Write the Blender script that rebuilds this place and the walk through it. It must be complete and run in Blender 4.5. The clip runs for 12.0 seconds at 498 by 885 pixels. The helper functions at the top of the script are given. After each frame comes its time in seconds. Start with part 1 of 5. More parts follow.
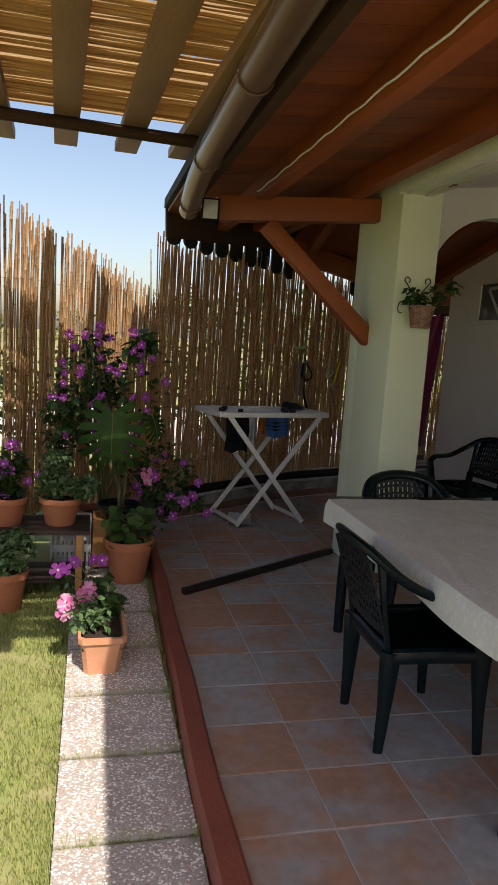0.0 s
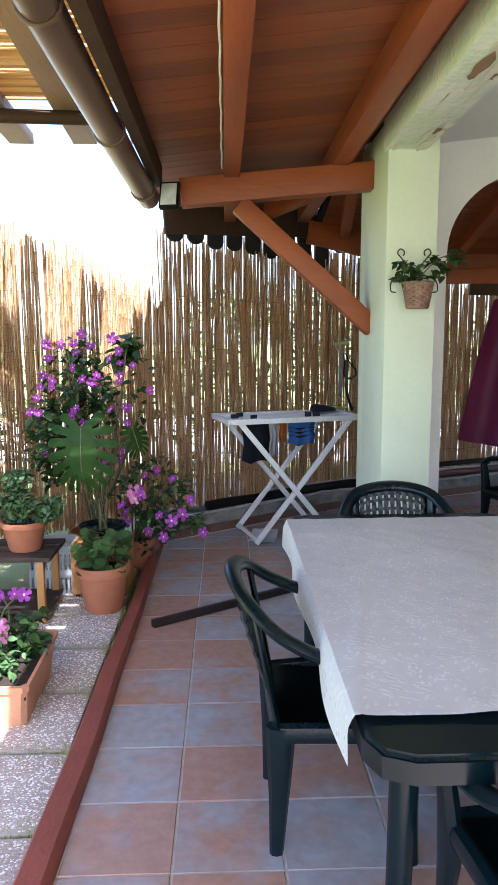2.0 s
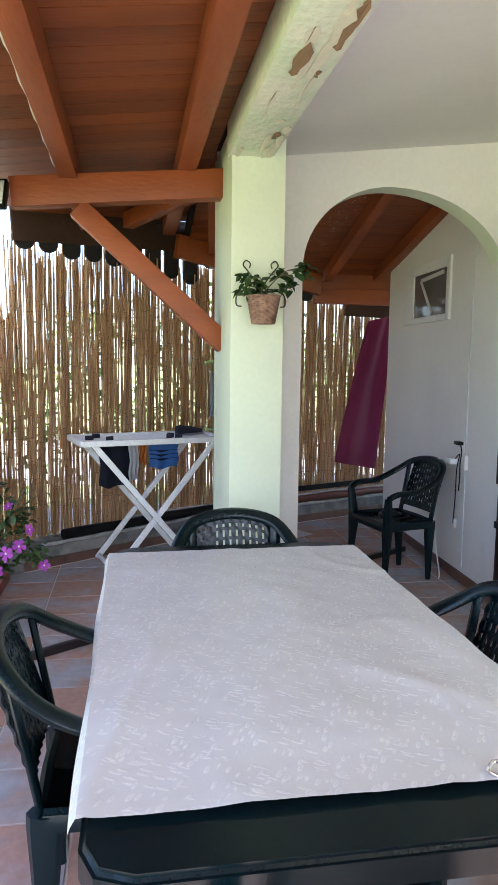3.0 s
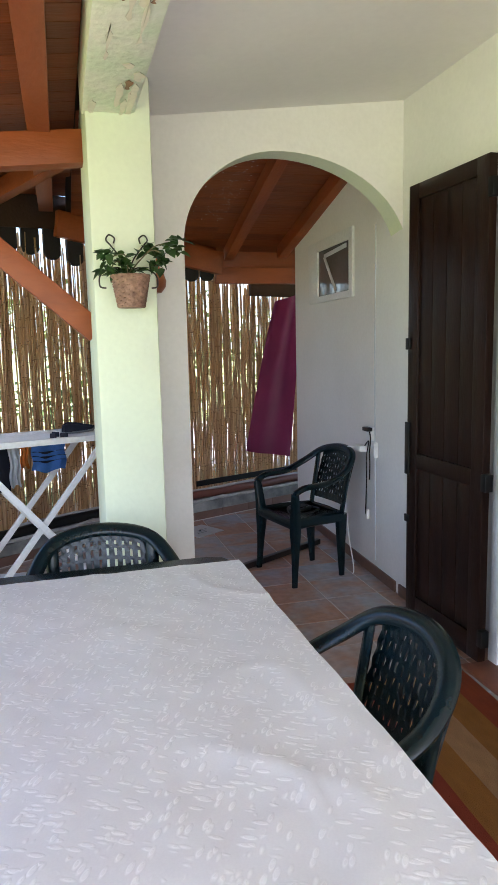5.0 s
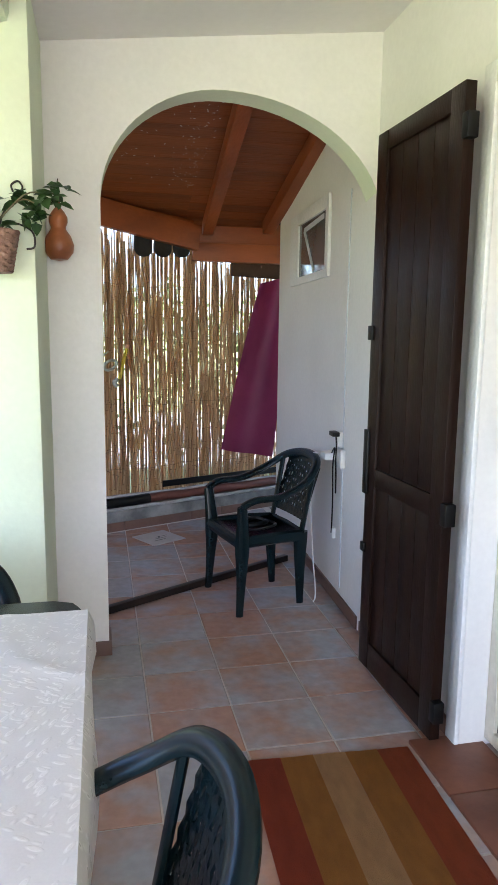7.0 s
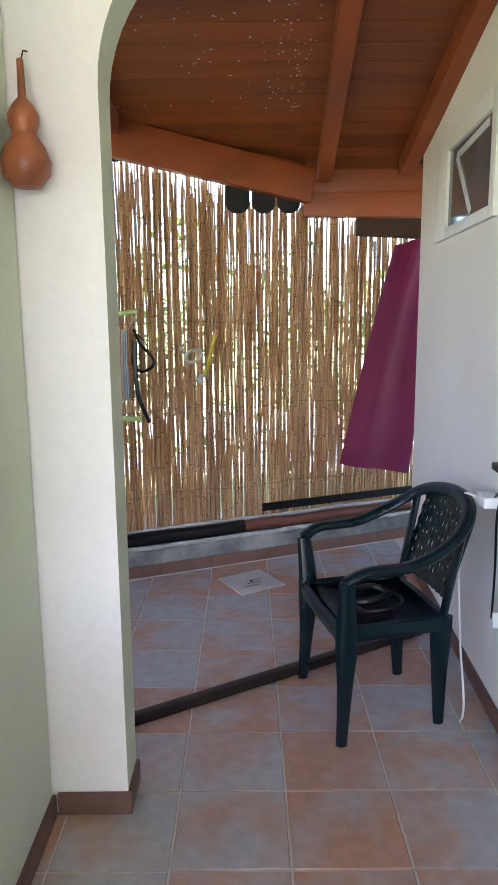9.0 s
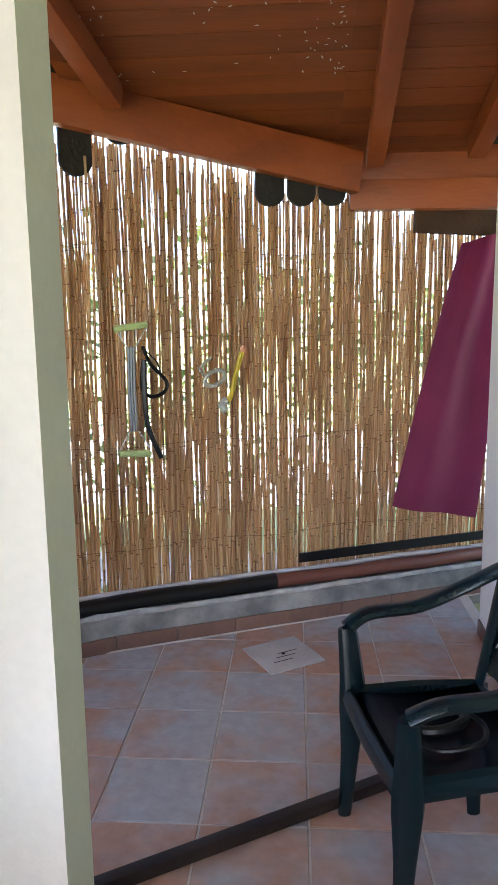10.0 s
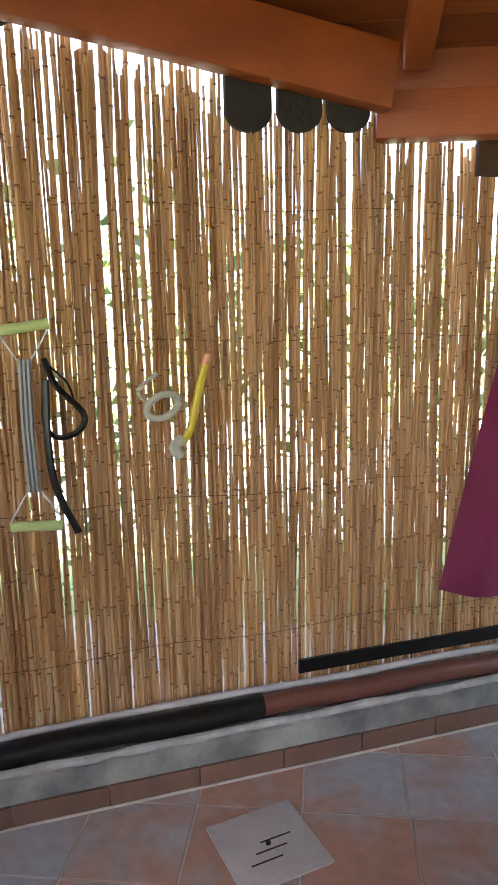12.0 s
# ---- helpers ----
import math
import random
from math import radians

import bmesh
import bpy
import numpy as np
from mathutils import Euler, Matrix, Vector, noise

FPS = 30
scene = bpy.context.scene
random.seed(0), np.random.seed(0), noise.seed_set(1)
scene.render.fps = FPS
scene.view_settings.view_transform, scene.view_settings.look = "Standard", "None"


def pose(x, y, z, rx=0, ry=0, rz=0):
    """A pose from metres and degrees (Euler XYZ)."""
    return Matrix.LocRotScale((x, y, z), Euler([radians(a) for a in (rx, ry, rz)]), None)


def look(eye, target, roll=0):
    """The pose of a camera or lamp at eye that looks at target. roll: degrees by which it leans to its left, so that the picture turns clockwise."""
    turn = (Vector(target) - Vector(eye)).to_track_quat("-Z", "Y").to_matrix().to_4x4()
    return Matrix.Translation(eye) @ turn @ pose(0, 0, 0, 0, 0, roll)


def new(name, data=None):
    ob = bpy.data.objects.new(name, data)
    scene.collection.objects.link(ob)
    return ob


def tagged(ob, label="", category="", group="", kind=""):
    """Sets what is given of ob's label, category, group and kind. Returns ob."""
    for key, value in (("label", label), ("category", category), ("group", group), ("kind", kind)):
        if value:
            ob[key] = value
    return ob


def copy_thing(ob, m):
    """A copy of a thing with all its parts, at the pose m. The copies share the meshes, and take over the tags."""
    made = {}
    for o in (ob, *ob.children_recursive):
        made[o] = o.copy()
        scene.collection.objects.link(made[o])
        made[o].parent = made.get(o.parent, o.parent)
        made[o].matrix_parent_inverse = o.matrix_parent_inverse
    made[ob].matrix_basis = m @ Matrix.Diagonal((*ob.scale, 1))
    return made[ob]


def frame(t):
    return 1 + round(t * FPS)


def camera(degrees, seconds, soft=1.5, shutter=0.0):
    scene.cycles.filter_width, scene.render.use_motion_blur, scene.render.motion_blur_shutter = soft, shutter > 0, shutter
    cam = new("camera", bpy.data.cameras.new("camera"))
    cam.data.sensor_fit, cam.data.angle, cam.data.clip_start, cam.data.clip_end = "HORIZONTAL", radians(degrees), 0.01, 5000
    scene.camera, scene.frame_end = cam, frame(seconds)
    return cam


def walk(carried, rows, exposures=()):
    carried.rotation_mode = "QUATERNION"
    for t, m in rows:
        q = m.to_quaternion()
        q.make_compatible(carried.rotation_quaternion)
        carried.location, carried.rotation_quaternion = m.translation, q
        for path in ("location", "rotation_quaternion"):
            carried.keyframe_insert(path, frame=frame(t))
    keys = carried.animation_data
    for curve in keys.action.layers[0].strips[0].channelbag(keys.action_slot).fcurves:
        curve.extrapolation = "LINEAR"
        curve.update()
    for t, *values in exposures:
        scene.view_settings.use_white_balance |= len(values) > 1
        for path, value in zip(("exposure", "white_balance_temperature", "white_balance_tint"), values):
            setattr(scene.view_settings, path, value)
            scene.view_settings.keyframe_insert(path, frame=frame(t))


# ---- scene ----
cam = camera(39.7, 12.0)
PATH = [
    (0, (-0.086, -0.092, 1.551), (0.367, 1.833, 1.256), 3.8),
    (0.5, (0.184, -0.015, 1.515), (0.53, 1.928, 1.193), 0.5),
    (1, (0.442, 0.103, 1.517), (0.804, 2.048, 1.227), 0.8),
    (1.5, (0.698, 0.232, 1.521), (0.878, 2.203, 1.228), 1.2),
    (2, (0.903, 0.318, 1.529), (0.97, 2.296, 1.237), -0.2),
    (2.5, (1.09, 0.435, 1.499), (1.282, 2.41, 1.25), -0.0),
    (3, (1.274, 0.572, 1.502), (1.603, 2.531, 1.272), 0.7),
    (3.2, (1.332, 0.607, 1.505), (1.722, 2.549, 1.229), -0.1),
    (4.8, (1.543, 0.898, 1.499), (2.063, 2.809, 1.219), -0.2),
    (5, (1.593, 0.926, 1.525), (2.108, 2.838, 1.244), -1.3),
    (5.5, (1.696, 1.034, 1.483), (2.397, 2.876, 1.142), -0.8),
    (6, (1.825, 1.146, 1.492), (2.456, 3.021, 1.198), -0.4),
    (6.5, (2.003, 1.294, 1.469), (2.551, 3.193, 1.164), -0.6),
    (7, (2.234, 1.449, 1.498), (2.652, 3.38, 1.188), 0.7),
    (7.5, (2.405, 1.713, 1.468), (2.707, 3.666, 1.156), 1.0),
    (7.7, (2.459, 1.824, 1.479), (2.695, 3.78, 1.135), 0.0),
    (9.3, (2.646, 2.919, 1.469), (2.629, 4.886, 1.109), -0.5),
    (9.5, (2.666, 3.058, 1.467), (2.631, 5.024, 1.102), -0.8),
    (10, (2.688, 3.417, 1.476), (2.556, 5.387, 1.159), -0.7),
    (10.5, (2.706, 3.758, 1.47), (2.608, 5.729, 1.145), -1.2),
    (11, (2.75, 4.078, 1.509), (2.606, 6.041, 1.154), -1.2),
    (11.5, (2.78, 4.381, 1.505), (2.511, 6.336, 1.181), 0.2),
    (12, (2.785, 4.648, 1.532), (2.58, 6.603, 1.164), -1.1),
]
EXPOSURE = [(0, 0.3, 7000, 15), (0.5, 0.58, 6900, 15), (1.0, 1.78, 6100, 14), (1.5, 2.1, 5700, 14), (2.0, 2.08, 5600, 14), (3.0, 2.42, 5700, 14), (5.0, 2.55, 5800, 14),
            (5.5, 2.38, 5850, 14), (6.5, 2.66, 5750, 14), (7.5, 3.1, 5600, 14), (9.5, 3.4, 5700, 15), (11.0, 3.48, 6200, 14), (12.0, 3.42, 6400, 14)]
walk(cam, [(t, look(eye, target, roll)) for t, eye, target, roll in PATH], EXPOSURE)

# ---- sky and sun ----
SUN_WAY = Vector((-0.138, 0.87, -1.0)).normalized()
world = bpy.data.worlds.new("world")
scene.world = world
world.use_nodes = True
wn = world.node_tree
sky = wn.nodes.new("ShaderNodeTexSky")
sky.sky_type = "NISHITA"
sky.sun_disc = False
sky.sun_elevation = math.asin(-SUN_WAY.z)
sky.sun_rotation = math.atan2(-SUN_WAY.x, -SUN_WAY.y)
sky.dust_density = 2.0
wn.links.new(sky.outputs[0], wn.nodes["Background"].inputs[0])
wn.nodes["Background"].inputs[1].default_value = 0.15
sun = new("sun", bpy.data.lights.new("sun", "SUN"))
sun.data.energy, sun.data.angle, sun.data.color = 5.0, radians(0.53), (1.0, 0.95, 0.87)
sun.matrix_world = look((0, 0, 20), Vector((0, 0, 20)) + SUN_WAY)

# ---- materials ----
def material(name, colour, rough=0.6, second=None, scale=8.0, amount=0.5, bump=0.1, fine=60.0, metal=0.0, stretch=(1, 1, 1),
             vary=0.0, spec=0.5, depth=0.2, through_light=0.0, coords="Object", coat=0.0, ramp_at=(0.36, 0.66), damask=False):
    """Two-scale procedural surface: base colour towards second by large noise, fine grain, bump and per-piece variation."""
    m = bpy.data.materials.new(name)
    m.use_nodes = True
    t = m.node_tree
    n, l = t.nodes, t.links
    b = n["Principled BSDF"]
    b.inputs["Roughness"].default_value = rough
    b.inputs["Metallic"].default_value = metal
    b.inputs["Specular IOR Level"].default_value = spec
    b.inputs["Coat Weight"].default_value = coat
    tc = n.new("ShaderNodeTexCoord")
    mp = n.new("ShaderNodeMapping")
    mp.inputs["Scale"].default_value = stretch
    l.new(tc.outputs[coords], mp.inputs[0])
    if vary:
        info, geo = n.new("ShaderNodeObjectInfo"), n.new("ShaderNodeNewGeometry")
        add = n.new("ShaderNodeMath")
        add.operation = "ADD"
        l.new(info.outputs["Random"], add.inputs[0])
        l.new(geo.outputs["Random Per Island"], add.inputs[1])
        fr = n.new("ShaderNodeMath")
        fr.operation = "FRACT"
        l.new(add.outputs[0], fr.inputs[0])
        shift = n.new("ShaderNodeVectorMath")
        shift.operation = "MULTIPLY_ADD"
        l.new(fr.outputs[0], shift.inputs[0])
        shift.inputs[1].default_value = (37.0, 53.0, 29.0)
        l.new(mp.outputs[0], shift.inputs[2])
        place = shift.outputs[0]
    else:
        place = mp.outputs[0]
    big, small = n.new("ShaderNodeTexNoise"), n.new("ShaderNodeTexNoise")
    big.inputs["Scale"].default_value, small.inputs["Scale"].default_value = scale, fine
    big.inputs["Detail"].default_value, small.inputs["Detail"].default_value = 5.0, 4.0
    l.new(place, big.inputs["Vector"])
    l.new(place, small.inputs["Vector"])
    ramp = n.new("ShaderNodeValToRGB")
    ramp.color_ramp.elements[0].position, ramp.color_ramp.elements[1].position = ramp_at
    ramp.color_ramp.elements[0].color = (*colour, 1)
    s2 = second or tuple(c * 0.75 for c in colour)
    ramp.color_ramp.elements[1].color = (*[a * (1 - amount) + c * amount for a, c in zip(colour, s2)], 1)
    value = big.outputs["Fac"]
    if vary:
        off = n.new("ShaderNodeMath")
        off.operation = "MULTIPLY_ADD"
        l.new(fr.outputs[0], off.inputs[0])
        off.inputs[1].default_value = vary
        sub = n.new("ShaderNodeMath")
        sub.operation = "SUBTRACT"
        l.new(big.outputs["Fac"], sub.inputs[0])
        sub.inputs[1].default_value = vary / 2
        l.new(sub.outputs[0], off.inputs[2])
        value = off.outputs[0]
    l.new(value, ramp.inputs[0])
    grain = n.new("ShaderNodeMix")
    grain.data_type, grain.blend_type = "RGBA", "MULTIPLY"
    grain.inputs[0].default_value = depth
    l.new(ramp.outputs[0], grain.inputs[6])
    grey = n.new("ShaderNodeMapRange")
    grey.inputs[1].default_value, grey.inputs[2].default_value = 0.3, 0.7
    grey.inputs[3].default_value, grey.inputs[4].default_value = 0.6, 1.15
    l.new(small.outputs["Fac"], grey.inputs[0])
    l.new(grey.outputs[0], grain.inputs[7])
    l.new(grain.outputs[2], b.inputs["Base Color"])
    if bump:
        bp = n.new("ShaderNodeBump")
        bp.inputs["Strength"].default_value, bp.inputs["Distance"].default_value = bump, 0.01
        if damask:
            leaves = []
            for turn in (28.0, -58.0):
                way = n.new("ShaderNodeMapping")
                way.inputs["Rotation"].default_value = (0, 0, radians(turn))
                l.new(place, way.inputs[0])
                rot = n.new("ShaderNodeMapping")
                rot.inputs["Scale"].default_value = (24.0, 64.0, 24.0)
                l.new(way.outputs[0], rot.inputs[0])
                cell = n.new("ShaderNodeTexVoronoi")
                cell.inputs["Scale"].default_value = 1.0
                l.new(rot.outputs[0], cell.inputs["Vector"])
                leaf = n.new("ShaderNodeMapRange")
                leaf.inputs[1].default_value, leaf.inputs[2].default_value = 0.40, 0.22
                l.new(cell.outputs["Distance"], leaf.inputs[0])
                leaves.append(leaf)
            lift = n.new("ShaderNodeMath")
            lift.operation = "MAXIMUM"
            group = n.new("ShaderNodeTexNoise")
            group.inputs["Scale"].default_value = 13.0
            l.new(place, group.inputs["Vector"])
            for leaf, lo, hi in ((leaves[0], 0.46, 0.52), (leaves[1], 0.54, 0.48)):
                mask = n.new("ShaderNodeMapRange")
                mask.inputs[1].default_value, mask.inputs[2].default_value = lo, hi
                l.new(group.outputs["Fac"], mask.inputs[0])
                keep = n.new("ShaderNodeMath")
                keep.operation = "MULTIPLY"
                l.new(leaf.outputs[0], keep.inputs[0])
                l.new(mask.outputs[0], keep.inputs[1])
                l.new(keep.outputs[0], lift.inputs[0 if leaf is leaves[0] else 1])
            shade = n.new("ShaderNodeMapRange")
            shade.inputs[3].default_value, shade.inputs[4].default_value = 0.86, 1.06
            l.new(lift.outputs[0], shade.inputs[0])
            weave = n.new("ShaderNodeMix")
            weave.data_type, weave.blend_type = "RGBA", "MULTIPLY"
            weave.inputs[0].default_value = 1.0
            l.new(grain.outputs[2], weave.inputs[6])
            l.new(shade.outputs[0], weave.inputs[7])
            l.new(weave.outputs[2], b.inputs["Base Color"])
            l.new(lift.outputs[0], bp.inputs["Height"])
            sheen = n.new("ShaderNodeMapRange")
            sheen.inputs[3].default_value, sheen.inputs[4].default_value = rough + 0.15, rough - 0.1
            l.new(lift.outputs[0], sheen.inputs[0])
            l.new(sheen.outputs[0], b.inputs["Roughness"])
        else:
            l.new(small.outputs["Fac"], bp.inputs["Height"])
        l.new(bp.outputs[0], b.inputs["Normal"])
    if through_light:
        tr = n.new("ShaderNodeBsdfTranslucent")
        l.new(grain.outputs[2], tr.inputs[0])
        mx = n.new("ShaderNodeMixShader")
        mx.inputs[0].default_value = through_light
        l.new(b.outputs[0], mx.inputs[1])
        l.new(tr.outputs[0], mx.inputs[2])
        l.new(mx.outputs[0], n["Material Output"].inputs[0])
    return m


M_WALL = material("white_plaster", (0.80, 0.78, 0.75), 0.9, (0.74, 0.72, 0.69), 2.0, 0.6, 0.10, 45, depth=0.08)
M_GREEN = material("pale_green_paint", (0.70, 0.76, 0.58), 0.8, (0.66, 0.70, 0.55), 2.5, 0.7, 0.12, 40, depth=0.08)
M_CEIL = material("ceiling_plaster", (0.78, 0.76, 0.73), 0.9, (0.72, 0.70, 0.68), 1.5, 0.6, 0.06, 30, depth=0.06)
M_CHIPPED = material("chipped_green_paint", (0.68, 0.76, 0.58), 0.75, (0.82, 0.80, 0.70), 5.0, 0.9, 0.5, 30)
M_RAW = material("bare_wood", (0.30, 0.19, 0.10), 0.8, (0.20, 0.12, 0.07), 12, 0.8, 0.3, 70, stretch=(1, 0.2, 1))
M_BEAM = material("stained_beam_wood", (0.31, 0.072, 0.013), 0.5, (0.18, 0.037, 0.008), 5, 0.8, 0.2, 60, stretch=(1, 0.25, 1))
M_BEAM_X = material("stained_beam_wood_across", (0.31, 0.072, 0.013), 0.5, (0.18, 0.037, 0.008), 5, 0.8, 0.2, 60, stretch=(0.25, 1, 1))
M_DECK = material("stained_deck_boards", (0.24, 0.060, 0.012), 0.5, (0.13, 0.030, 0.008), 5, 0.8, 0.2, 50, stretch=(0.2, 1.5, 1), vary=0.25)
M_DARKWOOD = material("dark_shutter_wood", (0.011, 0.005, 0.0035), 0.33, (0.020, 0.009, 0.006), 6, 0.8, 0.15, 70, stretch=(4, 4, 0.3), spec=0.18)
M_TILE = material("mottled_clay_tile", (0.36, 0.35, 0.355), 0.27, (0.41, 0.24, 0.17), 4.2, 1.0, 0.2, 22, vary=0.32, ramp_at=(0.34, 0.62), depth=0.35)
M_GROUT = material("grout", (0.50, 0.43, 0.375), 0.95, None, 12, 0.5, 0.4, 80)
M_SKIRT = material("brown_skirting_tile", (0.16, 0.085, 0.06), 0.5, (0.11, 0.06, 0.045), 9, 0.7, 0.1, 40)
M_KERB = material("red_kerb_paint", (0.27, 0.07, 0.045), 0.6, (0.20, 0.055, 0.037), 5, 0.8, 0.3, 60)
M_REED = material("dry_reed", (0.77, 0.56, 0.325), 0.5, (0.50, 0.30, 0.15), 3, 0.9, 0.25, 90, stretch=(3, 3, 0.5), vary=0.5, through_light=0.6)
M_NODE = material("reed_node", (0.34, 0.19, 0.08), 0.6, (0.18, 0.09, 0.04), 9, 0.8, 0.2, 90)
M_BAR = material("black_stained_bar", (0.014, 0.010, 0.009), 0.45, (0.03, 0.020, 0.016), 8, 0.7, 0.2, 60, spec=0.3)
M_REED_ROOF = material("roof_reed", (0.60, 0.42, 0.20), 0.6, (0.42, 0.25, 0.10), 3, 0.9, 0.2, 90, stretch=(0.5, 3, 3), vary=0.45, through_light=0.5)
M_PERGOLA = material("weathered_pergola_wood", (0.30, 0.17, 0.085), 0.7, (0.19, 0.105, 0.055), 6, 0.8, 0.25, 60, stretch=(1, 0.25, 1))
M_POLE = material("dark_pole_wood", (0.06, 0.033, 0.020), 0.75, None, 8, 0.6, 0.3, 50, spec=0.15)
M_GUTTER = material("brown_gutter", (0.14, 0.085, 0.055), 0.3, (0.11, 0.065, 0.045), 6, 0.5, 0.05, 40, metal=0.3)
M_PLASTIC = material("dark_green_plastic", (0.002, 0.009, 0.012), 0.27, (0.0035, 0.012, 0.015), 5, 0.6, 0.03, 90, spec=0.3)
M_CLOTH = material("cream_damask", (0.80, 0.79, 0.76), 0.34, (0.76, 0.745, 0.715), 9, 0.8, 0.12, 240, damask=True, spec=0.7, depth=0.08)
M_WHITE = material("white_paint", (0.80, 0.80, 0.79), 0.5, (0.72, 0.72, 0.70), 6, 0.5, 0.08, 50)
M_CREAM = material("cream_frame", (0.72, 0.68, 0.55), 0.45, (0.66, 0.61, 0.48), 4, 0.5, 0.05, 40)
M_SCREEN = material("screen_and_dark_backing", (0.022, 0.021, 0.021), 0.75, (0.03, 0.03, 0.03), 3, 0.5, 0.2, 400)
M_GRASS = material("grass", (0.27, 0.34, 0.09), 0.7, (0.38, 0.38, 0.15), 2.0, 0.9, 0.2, 60, vary=0.4, through_light=0.3)
M_GROUND = material("lawn_ground", (0.24, 0.29, 0.09), 0.95, (0.34, 0.31, 0.16), 3, 0.9, 0.4, 40)
M_SLAB = material("pebble_concrete", (0.50, 0.46, 0.42), 0.9, (0.38, 0.33, 0.30), 6, 0.7, 0.5, 120)
M_PEBBLE = material("pebbles", (0.86, 0.83, 0.79), 0.7, (0.40, 0.29, 0.24), 5, 1.0, 0.1, 60, vary=0.8)
M_YARD = material("pale_paving", (0.62, 0.59, 0.54), 0.9, (0.50, 0.46, 0.42), 2, 0.8, 0.3, 40)
M_CEMENT = material("pale_cement", (0.42, 0.41, 0.39), 0.95, (0.28, 0.27, 0.26), 14, 0.9, 0.6, 60)
M_CONCRETE = material("grey_concrete", (0.12, 0.12, 0.118), 0.9, (0.30, 0.29, 0.27), 6, 0.9, 0.5, 50)
M_BLACK = material("black_plastic", (0.005, 0.005, 0.005), 0.4, None, 8, 0.4, 0.05, 60, spec=0.3)
M_BROWNPIPE = material("brown_pipe", (0.13, 0.045, 0.03), 0.35, None, 6, 0.5, 0.05, 60)
M_VALANCE = material("dark_tile_edge", (0.012, 0.010, 0.010), 0.85, (0.022, 0.017, 0.015), 6, 0.7, 0.3, 50)
M_PURPLE = material("magenta_cloth", (0.30, 0.032, 0.115), 0.65, (0.22, 0.024, 0.085), 4, 0.6, 0.15, 120, through_light=0.2)


# ---- mesh helpers ----
def finish(name, bm, mat, parent=None, label="", smooth=True):
    me = bpy.data.meshes.new(name)
    bm.normal_update()
    bm.to_mesh(me)
    bm.free()
    for m in (mat if isinstance(mat, (list, tuple)) else [mat]):
        me.materials.append(m)
    if smooth:
        me.polygons.foreach_set("use_smooth", [True] * len(me.polygons))
        me.set_sharp_from_angle(angle=radians(38))
    ob = new(name, me)
    if parent is not None:
        ob.parent = parent
    if label:
        ob["label"] = label
    return ob


def part(name, bm, mat, parent, label=""):
    return finish(name, bm, mat, parent, label)


def thing(name, m, label, category, group="", kind=""):
    ob = new(name)
    ob.empty_display_size = 0.1
    ob.matrix_basis = m
    return tagged(ob, label, category, group, kind)


def structure(name, bm, mat, label="", category=""):
    return tagged(finish(name, bm, mat), label, category, kind="structure")


def box(bm, x0, x1, y0, y1, z0, z1, bevel=0.0, m=None, index=0):
    vs = [bm.verts.new((x, y, z)) for x in (x0, x1) for y in (y0, y1) for z in (z0, z1)]
    fs = [bm.faces.new([vs[i] for i in f]) for f in ((0, 1, 3, 2), (4, 6, 7, 5), (0, 4, 5, 1), (2, 3, 7, 6), (0, 2, 6, 4), (1, 5, 7, 3))]
    for f in fs:
        f.material_index = index
    if bevel:
        es = list({e for f in fs for e in f.edges})
        r = bmesh.ops.bevel(bm, geom=es, offset=bevel, segments=2, affect="EDGES", profile=0.6)
        vs = list({v for f in r["faces"] for v in f.verts} | {v for v in vs if v.is_valid})
    if m is not None:
        for v in vs:
            if v.is_valid:
                v.co = m @ v.co
    return vs


def beam(bm, a, b, w, h, bevel=0.006, roll=0.0):
    """A squared timber from a to b, w wide and h high."""
    a, b = Vector(a), Vector(b)
    d = b - a
    x = d.normalized()
    y = Vector((0, 0, 1)).cross(x)
    y = y.normalized() if y.length > 1e-4 else Vector((0, 1, 0))
    z = x.cross(y)
    m = Matrix((x, y, z)).transposed().to_4x4()
    m.translation = a
    if roll:
        m = m @ Matrix.Rotation(radians(roll), 4, "X")
    return box(bm, 0, d.length, -w / 2, w / 2, -h / 2, h / 2, bevel, m)


def tube(bm, pts, r, n=8, flat=1.0, up=(0, 0, 1), caps=True):
    """A round or flattened rod swept along pts; r is a number or one per point, flat scales it along up."""
    pts = [Vector(p) for p in pts]
    rs = r if isinstance(r, (list, tuple)) else [r] * len(pts)
    rings, last = [], None
    for i, p in enumerate(pts):
        d = (pts[min(i + 1, len(pts) - 1)] - pts[max(i - 1, 0)]).normalized()
        u = Vector(up) if last is None else last
        u = u - d * u.dot(d)
        if u.length < 1e-3:
            u = Vector((1, 0, 0)) - d * d.x
        u.normalize()
        last = u
        s = d.cross(u)
        rings.append([bm.verts.new(p + (s * math.cos(2 * math.pi * k / n) + u * flat * math.sin(2 * math.pi * k / n)) * rs[i]) for k in range(n)])
    for a, b in zip(rings, rings[1:]):
        for k in range(n):
            bm.faces.new((a[k], a[(k + 1) % n], b[(k + 1) % n], b[k]))
    if caps:
        bm.faces.new(rings[0][::-1])
        bm.faces.new(rings[-1])
    return rings


